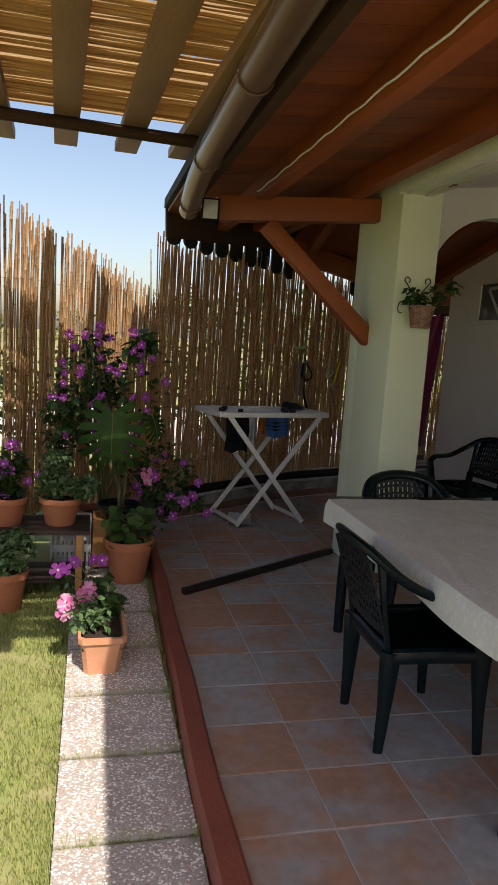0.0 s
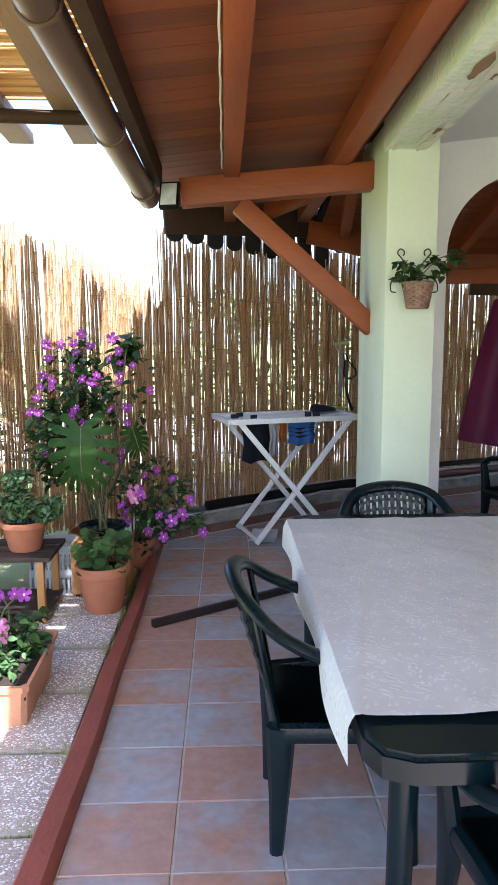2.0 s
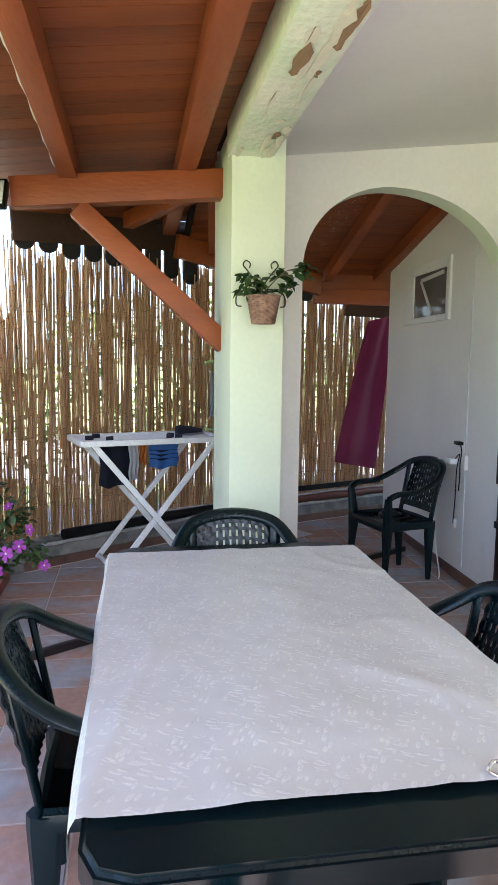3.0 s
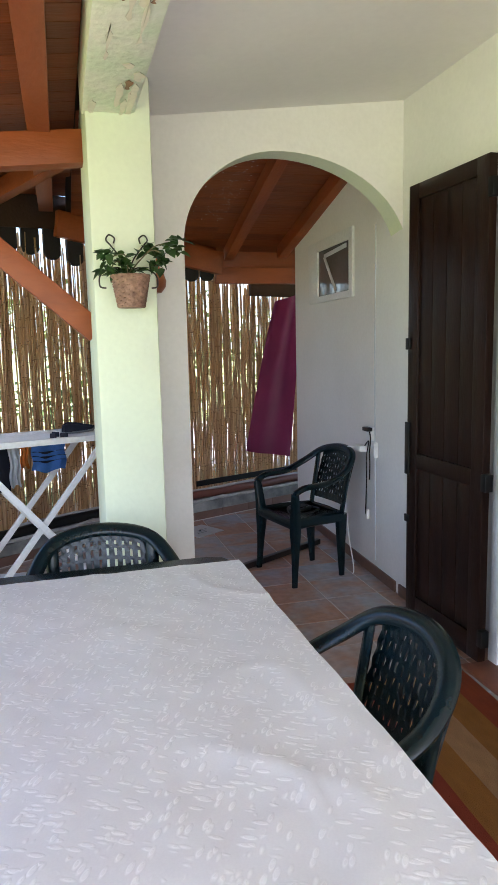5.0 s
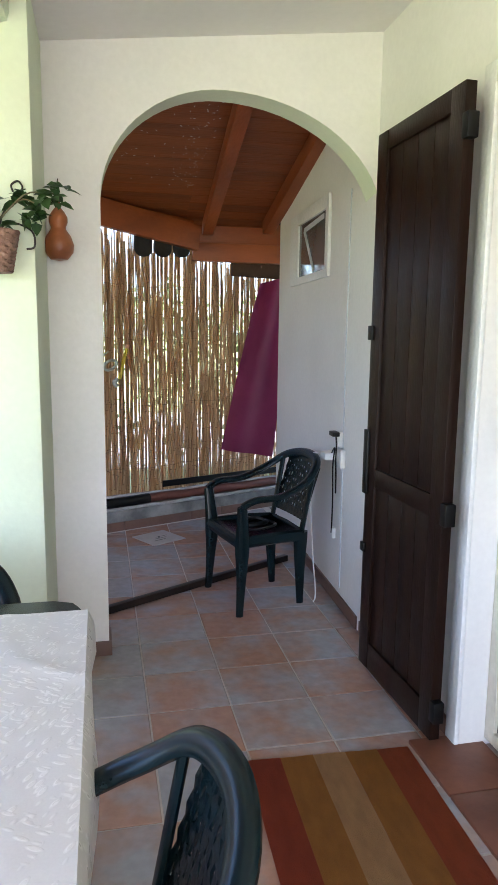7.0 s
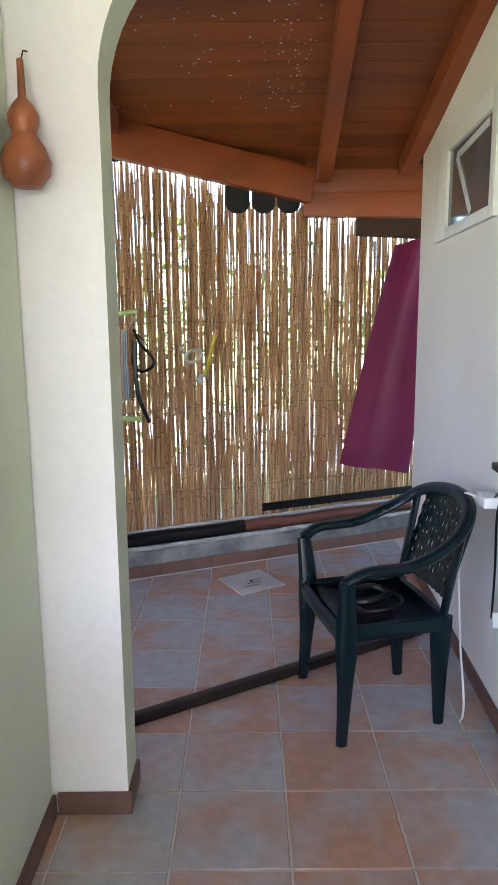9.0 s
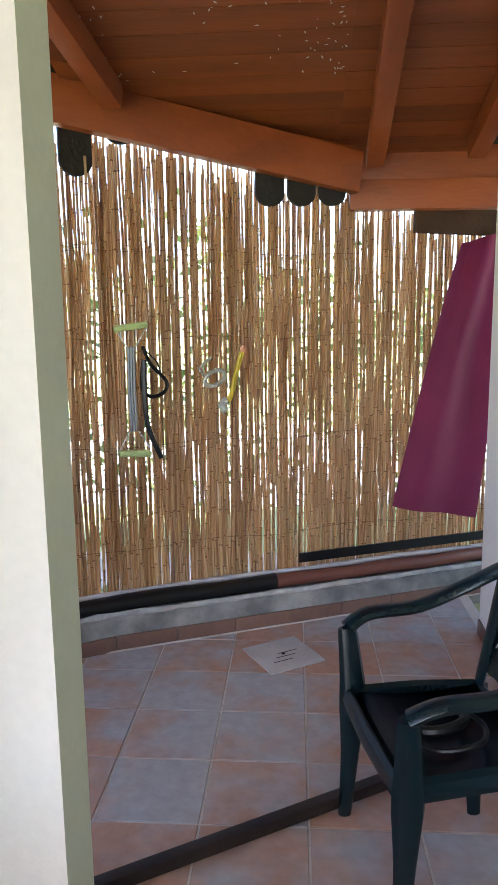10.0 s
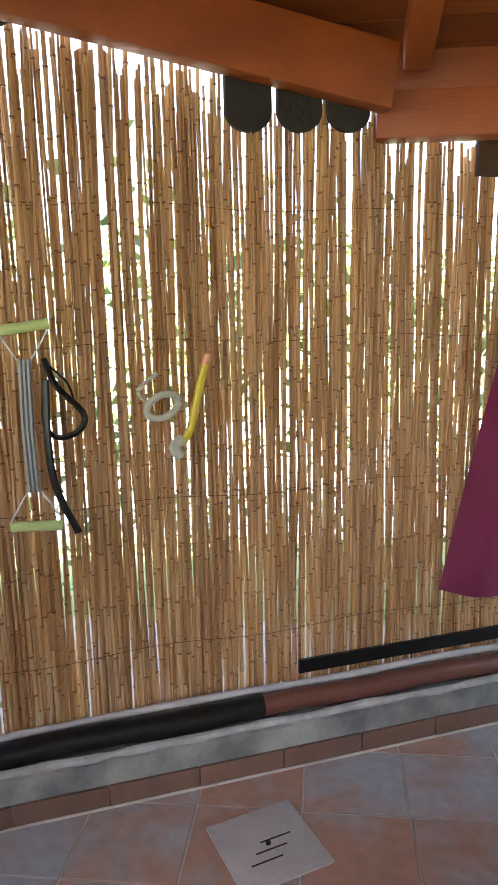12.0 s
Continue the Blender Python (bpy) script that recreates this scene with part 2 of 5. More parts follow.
def curve_points(pts, n=6):
    """A smooth line through pts."""
    pts = [Vector(p) for p in pts]
    out = []
    for i in range(len(pts) - 1):
        p0, p1, p2, p3 = pts[max(i - 1, 0)], pts[i], pts[i + 1], pts[min(i + 2, len(pts) - 1)]
        for k in range(n):
            t = k / n
            out.append(0.5 * (2 * p1 + (p2 - p0) * t + (2 * p0 - 5 * p1 + 4 * p2 - p3) * t * t + (3 * p1 - p0 - 3 * p2 + p3) * t ** 3))
    return out + [pts[-1]]


def lathe(bm, profile, n=24, centre=(0, 0)):
    rings = [[bm.verts.new((centre[0] + r * math.cos(2 * math.pi * k / n), centre[1] + r * math.sin(2 * math.pi * k / n), z)) for k in range(n)] for r, z in profile]
    for a, b in zip(rings, rings[1:]):
        for k in range(n):
            bm.faces.new((a[k], a[(k + 1) % n], b[(k + 1) % n], b[k]))
    return rings


def extrude_poly(bm, pts, way):
    """A prism: the flat outline pts pushed along way."""
    way = Vector(way)
    a = [bm.verts.new(p) for p in pts]
    b = [bm.verts.new(Vector(p) + way) for p in pts]
    bm.faces.new(a[::-1])
    bm.faces.new(b)
    for i in range(len(a)):
        j = (i + 1) % len(a)
        bm.faces.new((a[i], a[j], b[j], b[i]))
    bmesh.ops.recalc_face_normals(bm, faces=bm.faces)


# ---- plan ----
WALL_X = 3.5            # face of the house wall
ARCH_Y = 4.57           # face of the arch wall
ARCH_BACK = 4.725
JAMB = 2.25
BACK = -1.3             # open end of the veranda roof behind, unseen and set to let light in


def fence_y(x):
    return 6.545 + (0.67 if x < 1.8 else 0.42) * (x - 1.8)


def fence_turn(x):
    return math.degrees(math.atan(0.67 if x < 1.8 else 0.42))


def rear_x(y):
    """Face of the rear stretch of the house wall, which runs slightly askew."""
    return WALL_X + 0.045 * (y - 4.6)


SKEW = -math.degrees(math.atan(0.045))


def deck_a(x):
    return 2.555 + 0.115 * (x - 0.9)


def deck_c(y):
    return 2.43 + 0.21 * (6.72 - y)


def ceiling_z(x):
    return 2.655 + 0.12 * (x - 2.0)


# ---- ground, lawn, slabs, kerb ----
bm = bmesh.new()
vs = [bm.verts.new(p) for p in ((-300, -300, -0.06), (300, -300, -0.06), (300, 300, -0.06), (-300, 300, -0.06))]
bm.faces.new(vs)
structure("ground", bm, M_GROUND, "lawn soil with dry patches", "ground")

bm = bmesh.new()
box(bm, 0.36, 3.66, BACK - 3.0, 7.9, -0.3, -0.0035)
floor = structure("floor", bm, M_GROUT, "patio floor of mottled clay tiles with pale joints", "floor")

bm = bmesh.new()
ring = [(0.298, -0.1), (0.300, 0.035), (0.312, 0.052), (0.386, 0.05), (0.400, 0.035), (0.405, -0.02)]
steps = [-3.6 + i * 0.2 for i in range(46)]
rows = [[bm.verts.new((x + (0.46 - x) * 0.13 * max(0.0, min(y - 2.0, 2.5)) + 0.004 * math.sin(y * 5.1) + 0.003 * noise.noise((x * 9, y * 4, 0)), y, z + 0.003 * noise.noise((y * 6, x * 20, 3)))) for x, z in ring] for y in steps]
for a, b in zip(rows, rows[1:]):
    for k in range(len(ring) - 1):
        bm.faces.new((a[k], b[k], b[k + 1], a[k + 1]))
bm.faces.new(rows[-1])
structure("kerb", bm, M_KERB, "low red-painted concrete kerb with chipped edge", "kerb")

bm = bmesh.new()
box(bm, -12.0, 14.0, 9.4, 15.0, -0.2, -0.045)
structure("yard", bm, M_YARD, "pale sunlit paving beyond the reed fence", "paving")

slabs = tagged(new("pavement"), "row of pebble-faced concrete stepping slabs beside the kerb", "pavement", kind="structure")
bm = bmesh.new()
box(bm, -0.225, 0.225, -0.216, 0.216, -0.06, -0.015, 0.006)
slab_mesh = finish("slab", bm, M_SLAB, slabs).data
slab_ys = [2.09 + 0.45 * (i - 4) for i in range(12)]
bpy.data.objects["slab"].location = (0.07, slab_ys[0], 0)
for y in slab_ys[1:]:
    o = new("slab", slab_mesh)
    o.parent, o.location = slabs, (0.07, y, 0)

# ---- house walls ----
bm = bmesh.new()
DOOR0, DOOR1, DOOR_TOP = 2.2, 3.575, 2.30
box(bm, WALL_X, WALL_X + 0.3, DOOR1, 4.6, 0, 2.9)
extrude_poly(bm, [(rear_x(4.6), 4.6, 0), (rear_x(6.7), 6.7, 0), (rear_x(6.7) + 0.3, 6.7, 0), (rear_x(4.6) + 0.3, 4.6, 0)], (0, 0, 2.9))
box(bm, WALL_X, WALL_X + 0.3, DOOR0, DOOR1, DOOR_TOP, 2.9)
box(bm, WALL_X, WALL_X + 0.3, BACK - 3.0, DOOR0, 0, 2.9)
# unseen end wall of the house, added to block light from behind it
box(bm, WALL_X + 0.39, 7.5, 6.40, 6.70, 0, 2.9)
wall_house = structure("wall_east", bm, M_WALL, "white plastered house wall, with an unseen end wall that blocks light", "wall")

# arch wall: an elliptical opening that springs from the jamb and dies into the house wall
bm = bmesh.new()
cx = 2.785
arch = []
for k in range(33):
    half, spring = (0.535, 2.05) if k < 16 else (0.745, 2.0)
    arch.append((cx - half * math.cos(math.pi * k / 32), spring + (2.535 - spring) * math.sin(math.pi * k / 32)))
arch = [(JAMB, 0)] + [(max(x, JAMB), z) for x, z in arch]
arch[-1] = (WALL_X + 0.02, arch[-1][1])
outline = [(1.765, 0), *arch, (WALL_X + 0.02, 2.95), (1.765, 2.95)]
front = [bm.verts.new((x, ARCH_Y, z)) for x, z in outline]
back = [bm.verts.new((x, ARCH_BACK, z)) for x, z in outline]
bm.faces.new(front)
bm.faces.new(back[::-1])
for i in range(len(outline)):
    j = (i + 1) % len(outline)
    f = bm.faces.new((front[i], back[i], back[j], front[j]))
    if 1 <= i <= 34:
        f.material_index = 1
structure("wall_arch", bm, [M_WALL, M_GREEN], "white plastered wall with a green-edged round arch", "wall")

bm = bmesh.new()
box(bm, 1.75, 2.025, 4.02, ARCH_Y + 0.0, 0, 2.66, 0.018)
box(bm, 1.753, 1.94, ARCH_Y - 0.05, ARCH_BACK + 0.005, 0, 2.66, 0.01)
structure("pillar", bm, M_GREEN, "pale green plastered square pillar", "pillar")

bm = bmesh.new()
z0, z1 = ceiling_z(1.93), ceiling_z(WALL_X)
extrude_poly(bm, [(1.90, BACK, z0), (WALL_X + 0.3, BACK, ceiling_z(WALL_X + 0.3)), (WALL_X + 0.3, BACK, 3.05), (1.93, BACK, 2.95)], (0, ARCH_BACK - BACK, 0))
structure("ceiling", bm, M_CEIL, "white plastered sloping veranda ceiling", "ceiling")

bm = bmesh.new()
box(bm, 1.735, 1.965, BACK, 4.10, 2.50, 2.75, 0.03)
beam_ob = structure("beam", bm, M_CHIPPED, "painted lintel beam with peeling green and cream paint", "beam")

r3 = random.Random(5)
for k in range(64):
    y0, l, wd = r3.uniform(1.4, 4.0), r3.uniform(0.05, 0.42), r3.uniform(0.004, 0.017)
    low = r3.random() < 0.65
    side, rise = 1.93 - abs(r3.gauss(0, 0.06)), 2.545 + abs(r3.gauss(0, 0.05))
    bm = bmesh.new()
    ring = []
    for q in range(12):
        u = 2 * math.pi * q / 12
        a, c = l / 2 * math.cos(u) * r3.uniform(0.8, 1.1), wd * math.sin(u) * r3.uniform(0.6, 1.2)
        ring.append((side + c * 1.5 + 0.006 * math.sin(q * 2.1), y0 + a, 2.4997 - 0.0001 * k) if low else (1.9653 + 0.0001 * k, y0 + a, rise + c))
    extrude_poly(bm, ring, (0, 0, -0.0015) if low else (0.0015, 0, 0))
    part("paint_chip", bm, M_RAW if k % 3 == 0 else M_CREAM, beam_ob)

# ---- main roof: deck boards, purlins, cross beam ----
def clip(poly, f):
    """The part of a flat outline where f is negative."""
    out = []
    for i, p in enumerate(poly):
        q = poly[i - 1]
        fp, fq = f(p), f(q)
        if (fp < 0) != (fq < 0):
            t = fq / (fq - fp)
            out.append((q[0] + (p[0] - q[0]) * t, q[1] + (p[1] - q[1]) * t))
        if fp < 0:
            out.append(p)
    return out


def eave_y(x):
    return fence_y(x) - 0.045


def slab_of(bm, poly, height, thick):
    lo = [bm.verts.new((x, y, height(x, y))) for x, y in poly]
    hi = [bm.verts.new((x, y, height(x, y) + thick)) for x, y in poly]
    bm.faces.new(lo[::-1])
    bm.faces.new(hi)
    for i in range(len(lo)):
        j = (i + 1) % len(lo)
        bm.faces.new((lo[i], lo[j], hi[j], hi[i]))


bm = bmesh.new()
y = BACK
while y < 7.15:
    w = 0.135
    for x0, x1, h in ((0.47, 1.73, lambda x, y: deck_a(x)), (1.735, 2.8995, lambda x, y: deck_c(y)), (2.90, WALL_X + 0.14, lambda x, y: deck_c(y))):
        if x0 > 1 and y < 4.55:
            continue
        poly = clip([(x0, y + 0.002), (x1, y + 0.002), (x1, y + w - 0.002), (x0, y + w - 0.002)], lambda p: p[1] - (5.58 + 0.67 * (p[0] - 0.44) if x0 < 1 else 6.45 + 0.44 * (p[0] - 1.73) if x0 < 2 else 7.10))
        if len(poly) > 2:
            slab_of(bm, poly, h, 0.02)
    y += w
structure("ceiling_boards", bm, M_DECK, "orange-brown stained timber roof boarding", "ceiling")

bm = bmesh.new()
slab_of(bm, [(0.44, BACK), (1.94, BACK), (1.94, 4.60), (1.74, 4.60), (1.74, 6.47), (0.44, 5.60)], lambda x, y: deck_a(x) + 0.03, 0.07)
# beyond the house wall this slab is unseen, extended to keep skylight out
slab_of(bm, [(1.70, 4.60), (6.5, 4.60), (6.5, 8.4), (3.9, 7.45), (2.95, 7.12), (1.70, 6.45)], lambda x, y: deck_c(y) + 0.03, 0.07)
# unseen roof over the house, added to block sky and sun
slab_of(bm, [(1.75, BACK), (3.45, BACK), (3.45, -4.3), (7.5, -4.3), (7.5, 6.72), (4.0, 6.72), (4.0, 4.62), (1.75, 4.62)], lambda x, y: 2.96 + 0.06 * (x - 1.75), 0.07)
structure("roof", bm, M_VALANCE, "tiled roof above the boarding, with unseen parts that block light", "roof")


def timber(name, a, b, w, h, label, mat=None, bevel=0.006):
    bm = bmesh.new()
    beam(bm, a, b, w, h, bevel)
    d = Vector(b) - Vector(a)
    m = mat or (M_BEAM_X if abs(d.x) > abs(d.y) else M_BEAM)
    return structure(name, bm, m, label, "beam")


PURLIN = "long stained purlin under the roof boards"
timber("purlin", (0.95, BACK, deck_a(0.95) - 0.065), (0.95, 5.80, deck_a(0.95) - 0.065), 0.09, 0.13, PURLIN)
timber("purlin", (1.56, BACK, deck_a(1.56) - 0.065), (1.56, 6.25, deck_a(1.56) - 0.065), 0.10, 0.13, PURLIN)
timber("fascia", (0.53, BACK, deck_a(0.53) - 0.06), (0.53, 4.42, deck_a(0.53) - 0.06), 0.05, 0.12, "weathered fascia board behind the gutter", M_POLE)
timber("cross_beam", (0.66, 4.40, 2.353), (1.76, 4.40, 2.452), 0.11, 0.15, "stained cross beam from pillar to eave")
timber("brace", (0.99, 4.40, 2.295), (1.775, 4.42, 1.60), 0.09, 0.11, "diagonal stained brace between pillar and cross beam")
timber("eave_beam", (1.62, 6.35, 2.44), (3.0, 6.965, 2.23), 0.07, 0.19, "stained eave beam along the reed fence")
timber("back_beam", (2.96, 7.03, 2.135), (3.78, 7.05, 2.135), 0.09, 0.14, "stained beam resting in the house wall")
for x, xe, y, ye in ((2.975, 3.085, 4.72, 7.02), (3.49, 3.555, 4.72, 6.95), (1.80, 1.94, 5.2, 6.42)):
    timber("rafter", (x, y, deck_c(y) - 0.052), (xe, ye, deck_c(ye) - 0.052), 0.085, 0.105, "stained rafter under the roof boards")
timber("rafter", (1.74, 4.84, 2.57), (1.24, 5.80, 2.51), 0.08, 0.11, "stained hip rafter under the roof boards")

for a, c, h, m in (((0.46, 5.60, 2.43), (1.76, 6.475, 2.53), 0.24, M_POLE), ((1.76, 6.475, 2.50), (2.97, 7.02, 2.34), 0.16, M_BEAM_X),
                   ((2.95, 7.105, 2.29), (3.9, 7.115, 2.29), 0.20, M_BEAM_X), ((3.30, 7.12, 2.035), (4.2, 7.50, 2.035), 0.14, M_POLE)):
    timber("eave_board", a, c, 0.025, h, "stained board closing the roof edge", m)

# gutter with brackets
gutter = thing("gutter", pose(0, 0, 0), "brown half-round metal gutter along the eave", "gutter")
bm = bmesh.new()
GUT = curve_points([(0.40, BACK, 2.47), (0.41, 1.0, 2.44), (0.43, 3.37, 2.395), (0.48, 4.38, 2.325)], 8)
tube(bm, GUT, 0.06, 16)
part("trough", bm, M_GUTTER, gutter)
for y, gx, gz in ((0.2, 0.405, 2.45), (1.25, 0.411, 2.436), (2.3, 0.418, 2.417), (3.36, 0.43, 2.396), (4.2, 0.469, 2.34)):
    bm = bmesh.new()
    ringp = [(gx + 0.063 * math.cos(u), y, gz + 0.063 * math.sin(u)) for u in [math.pi * 2 * k / 16 for k in range(17)]]
    tube(bm, ringp, 0.006, 6, up=(0, 1, 0))
    part("bracket", bm, M_GUTTER, gutter)

# ---- reed pergola over the lawn ----
pergola = thing("pergola", pose(0, 0, 0), "timber pergola roofed with split reeds", "pergola")
for x in (0.43, 0.088, -0.283, -0.655, -1.03, -1.40):
    bm = bmesh.new()
    beam(bm, (x + 0.17, 0.9, 2.725), (x, 4.64, 2.71), 0.14, 0.06)
    part("rafter", bm, M_PERGOLA, pergola)
bm = bmesh.new()
tube(bm, [(-1.9, 3.95, 2.645), (-1.0, 3.97, 2.65), (0.47, 4.05, 2.645)], 0.034, 10)
part("pole", bm, M_POLE, pergola, "dark round cross pole")
bm = bmesh.new()
rng = random.Random(4)
y = 1.0
while y < 4.09:
    r = rng.uniform(0.006, 0.011)
    z = 2.766 - 0.004 * (y - 1) + rng.uniform(-0.004, 0.006)
    ph = rng.uniform(0, 6.3)
    tube(bm, [(0.75 - 2.65 * k / 18, y + 0.004 * math.sin(k * 0.9 + ph) + rng.uniform(-0.002, 0.002), z) for k in range(19)], r, 5, caps=False)
    y += r * 2 + (rng.uniform(0.010, 0.024) if rng.random() < 0.13 else -0.001)
part("reed_mat", bm, M_REED_ROOF, pergola, "mat of straw-coloured reeds")

# ---- reed fence ----
fence = tagged(new("fence"), "screen of tall upright dry reeds tied with wire", "fence")
rng = random.Random(7)
reed_meshes = []


def reed_rod(bm, rng, m, length, r, seed):
    """A slightly bent reed with dark swollen nodes."""
    heights, nodes, z = [0.0], [], rng.uniform(0.03, 0.12) * length
    while z < length * 0.985:
        nodes.append(z)
        z += rng.uniform(0.055, 0.105) * length
    pts, rs, dark = [(0.0, r)], [], []
    for q in nodes:
        k = 0.0013 * length
        pts += [(q - k * 2, r * 0.96), (q - k, r * 1.22), (q + k, r * 1.22), (q + k * 2, r * 0.98)]
    pts.append((length, r * 0.95))
    path = [m @ Vector((0.004 * math.sin(z / length * 7 + seed), 0.004 * math.sin(z / length * 11 + seed * 2), z)) for z, _ in pts]
    start = len(bm.faces)
    tube(bm, path, [q * (1 - 0.12 * z / length) for z, q in pts], 5, caps=False)
    bm.faces.ensure_lookup_table()
    for i in range(len(nodes)):
        for f in range(start + (4 * i + 2) * 5, start + (4 * i + 3) * 5):
            bm.faces[f].material_index = 1


for i in range(8):
    bm = bmesh.new()
    reed_rod(bm, rng, Matrix.Identity(4), 1.0, 0.0064, i)
    ob = finish("reed", bm, [M_REED, M_NODE], fence)
    reed_meshes.append(ob.data)
    bpy.data.objects.remove(ob)


def fence_top(x):
    if x < 0.42:
        return 1.88 + (0.42 - x) * 0.36 + 0.015 * math.floor((0.42 - x) / 0.16)
    return 2.325 - 0.17 * max(0, x - 2.0) + 0.02 * math.sin(x * 7)


LAY = []
x = -2.3
while x < 5.2:
    for layer in (0, 1, 2):
        thin = noise.noise((x * 4, 3, 1))
        if rng.random() < (0.06, 0.20, 0.50)[layer] + 0.25 * thin:
            continue
        lx = x + rng.uniform(-0.007, 0.007)
        LAY.append((lx, fence_y(lx) + layer * 0.017 + rng.uniform(-0.004, 0.004), 0.20 + rng.uniform(-0.02, 0.03), fence_top(lx) + rng.uniform(-0.07, 0.05) - 0.05 * layer,
                    rng.uniform(0.65, 1.35), rng.gauss(0, (0.5, 1.0, 1.6)[layer]), rng.randrange(8), layer))
    x += 0.0117 if -0.6 < x < 3.8 else 0.02
near = [r for r in LAY if r[7] == 0 and -0.25 < r[0] < 3.7][:300]
chosen = set(id(r) for r in near)
for r in near:
    o = new("reed", reed_meshes[r[6]])
    o.parent = fence
    o.matrix_basis = pose(r[0], r[1], r[2], rng.uniform(-0.7, 0.7), r[5], rng.uniform(0, 360)) @ Matrix.Diagonal((r[4], r[4], r[3] - r[2], 1))
bm = bmesh.new()
for r in LAY:
    if id(r) not in chosen:
        reed_rod(bm, rng, pose(r[0], r[1], r[2], 0, r[5], rng.uniform(0, 360)), r[3] - r[2], 0.0064 * r[4], r[0] * 50)
tagged(part("reed_layer", bm, [M_REED, M_NODE], fence), kind="stuff")
for z in (0.45, 0.95, 1.45, 1.85):
    bm = bmesh.new()
    tube(bm, [(xx, fence_y(xx) - 0.014, z + 0.01 * math.sin(xx * 9)) for xx in [-2.3 + 0.1 * k for k in range(75)]], 0.0009, 5)
    part("wire", bm, M_POLE, fence)

# ---- low wall under the fence ----
def along_fence(off, x0=-2.3, x1=5.2, n=52):
    return [(x0 + (x1 - x0) * k / n, fence_y(x0 + (x1 - x0) * k / n) + off) for k in range(n + 1)]


bm = bmesh.new()
prof = [(-0.14, -0.1), (-0.14, 0.15), (-0.12, 0.17), (-0.03, 0.175), (-0.03, 0.20), (0.06, 0.20), (0.06, -0.1)]
rows = [[bm.verts.new((px, py + o, z + 0.006 * noise.noise((px * 5, z * 7, 2)))) for o, z in prof] for px, py in along_fence(0, 0.35)]
for a, b in zip(rows, rows[1:]):
    for k in range(len(prof) - 1):
        bm.faces.new((a[k], b[k], b[k + 1], a[k + 1]))
structure("low_wall", bm, M_CONCRETE, "rough grey concrete footing below the reed fence", "wall")

# ---- plastic chairs ----
def chair(m, label):
    c = thing("garden_chair", m, label, "chair", "dark green plastic garden chairs")
    bm = bmesh.new()
    n = 10
    grid = [[bm.verts.new(((i / n - 0.5) * (0.40 + 0.05 * j / n), -0.19 + 0.41 * j / n, 0.43 - 0.012 * math.sin(math.pi * i / n) - 0.02 * math.sin(math.pi * j / n) - (0.025 if j == n else 0))) for j in range(n + 1)] for i in range(n + 1)]
    for i in range(n):
        for j in range(n):
            bm.faces.new((grid[i][j], grid[i + 1][j], grid[i + 1][j + 1], grid[i][j + 1]))
    bmesh.ops.solidify(bm, geom=bm.faces[:], thickness=0.02)
    part("seat", bm, M_PLASTIC, c)
    rim = curve_points([(-0.250, 0.20, 0.605), (-0.265, 0.13, 0.638), (-0.268, -0.03, 0.650), (-0.25, -0.18, 0.715), (-0.17, -0.278, 0.795), (0, -0.315, 0.822),
                        (0.17, -0.278, 0.795), (0.25, -0.18, 0.715), (0.268, -0.03, 0.650), (0.265, 0.13, 0.638), (0.250, 0.20, 0.605)], 6)
    bm = bmesh.new()
    tube(bm, rim, 0.030, 12, flat=0.62)
    part("arm_rim", bm, M_PLASTIC, c)
    for s in (-1, 1):
        bm = bmesh.new()
        tube(bm, curve_points([(s * 0.238, 0.205, 0.0), (s * 0.230, 0.192, 0.22), (s * 0.226, 0.187, 0.40), (s * 0.250, 0.20, 0.605)], 4), [0.021, 0.022, 0.024, 0.027, 0.03, 0.034, 0.038, 0.042, 0.042, 0.038, 0.034, 0.031, 0.028], 8, flat=0.7, up=(1, 0, 0))
        part("front_leg", bm, M_PLASTIC, c)
        bm = bmesh.new()
        tube(bm, curve_points([(s * 0.182, -0.19, 0.0), (s * 0.187, -0.182, 0.22), (s * 0.192, -0.180, 0.42)], 4), [0.021, 0.023, 0.026, 0.029, 0.033, 0.037, 0.041, 0.044, 0.044], 8, flat=0.7, up=(1, 0, 0))
        part("rear_leg", bm, M_PLASTIC, c)
        bm = bmesh.new()
        tube(bm, curve_points([(s * 0.185, -0.19, 0.42), (s * 0.185, -0.22, 0.58), (s * 0.19, -0.258, 0.775)], 4), 0.024, 8, flat=0.45, up=(0, 1, 0))
        part("back_post", bm, M_PLASTIC, c)
        bm = bmesh.new()
        tube(bm, curve_points([(s * 0.20, -0.18, 0.40), (s * 0.215, 0.0, 0.405), (s * 0.222, 0.19, 0.40)], 4), 0.022, 8, flat=1.5)
        part("side_rail", bm, M_PLASTIC, c)
    bm = bmesh.new()
    tube(bm, [(-0.222, 0.205, 0.40), (0, 0.215, 0.405), (0.222, 0.205, 0.40)], 0.018, 8, flat=1.8)
    part("front_rail", bm, M_PLASTIC, c)
    bm = bmesh.new()
    tube(bm, [(-0.195, -0.19, 0.40), (0, -0.195, 0.405), (0.195, -0.19, 0.40)], 0.018, 8, flat=1.8)
    part("rear_rail", bm, M_PLASTIC, c)
    # woven back: one moulded panel with rows of staggered slots
    bm = bmesh.new()
    nu, nv = 37, 24

    def on_back(u, v):
        x = (u - 0.5) * 0.37
        z = 0.47 + (0.807 - 1.1 * x * x - 0.47) * v
        weave = 0.003 * math.sin(u * nu * math.pi / 2) * math.cos(v * nv * math.pi / 2)
        return Vector((x, -0.20 - 0.095 * v - 0.016 * math.cos(x * 7) + weave, z))
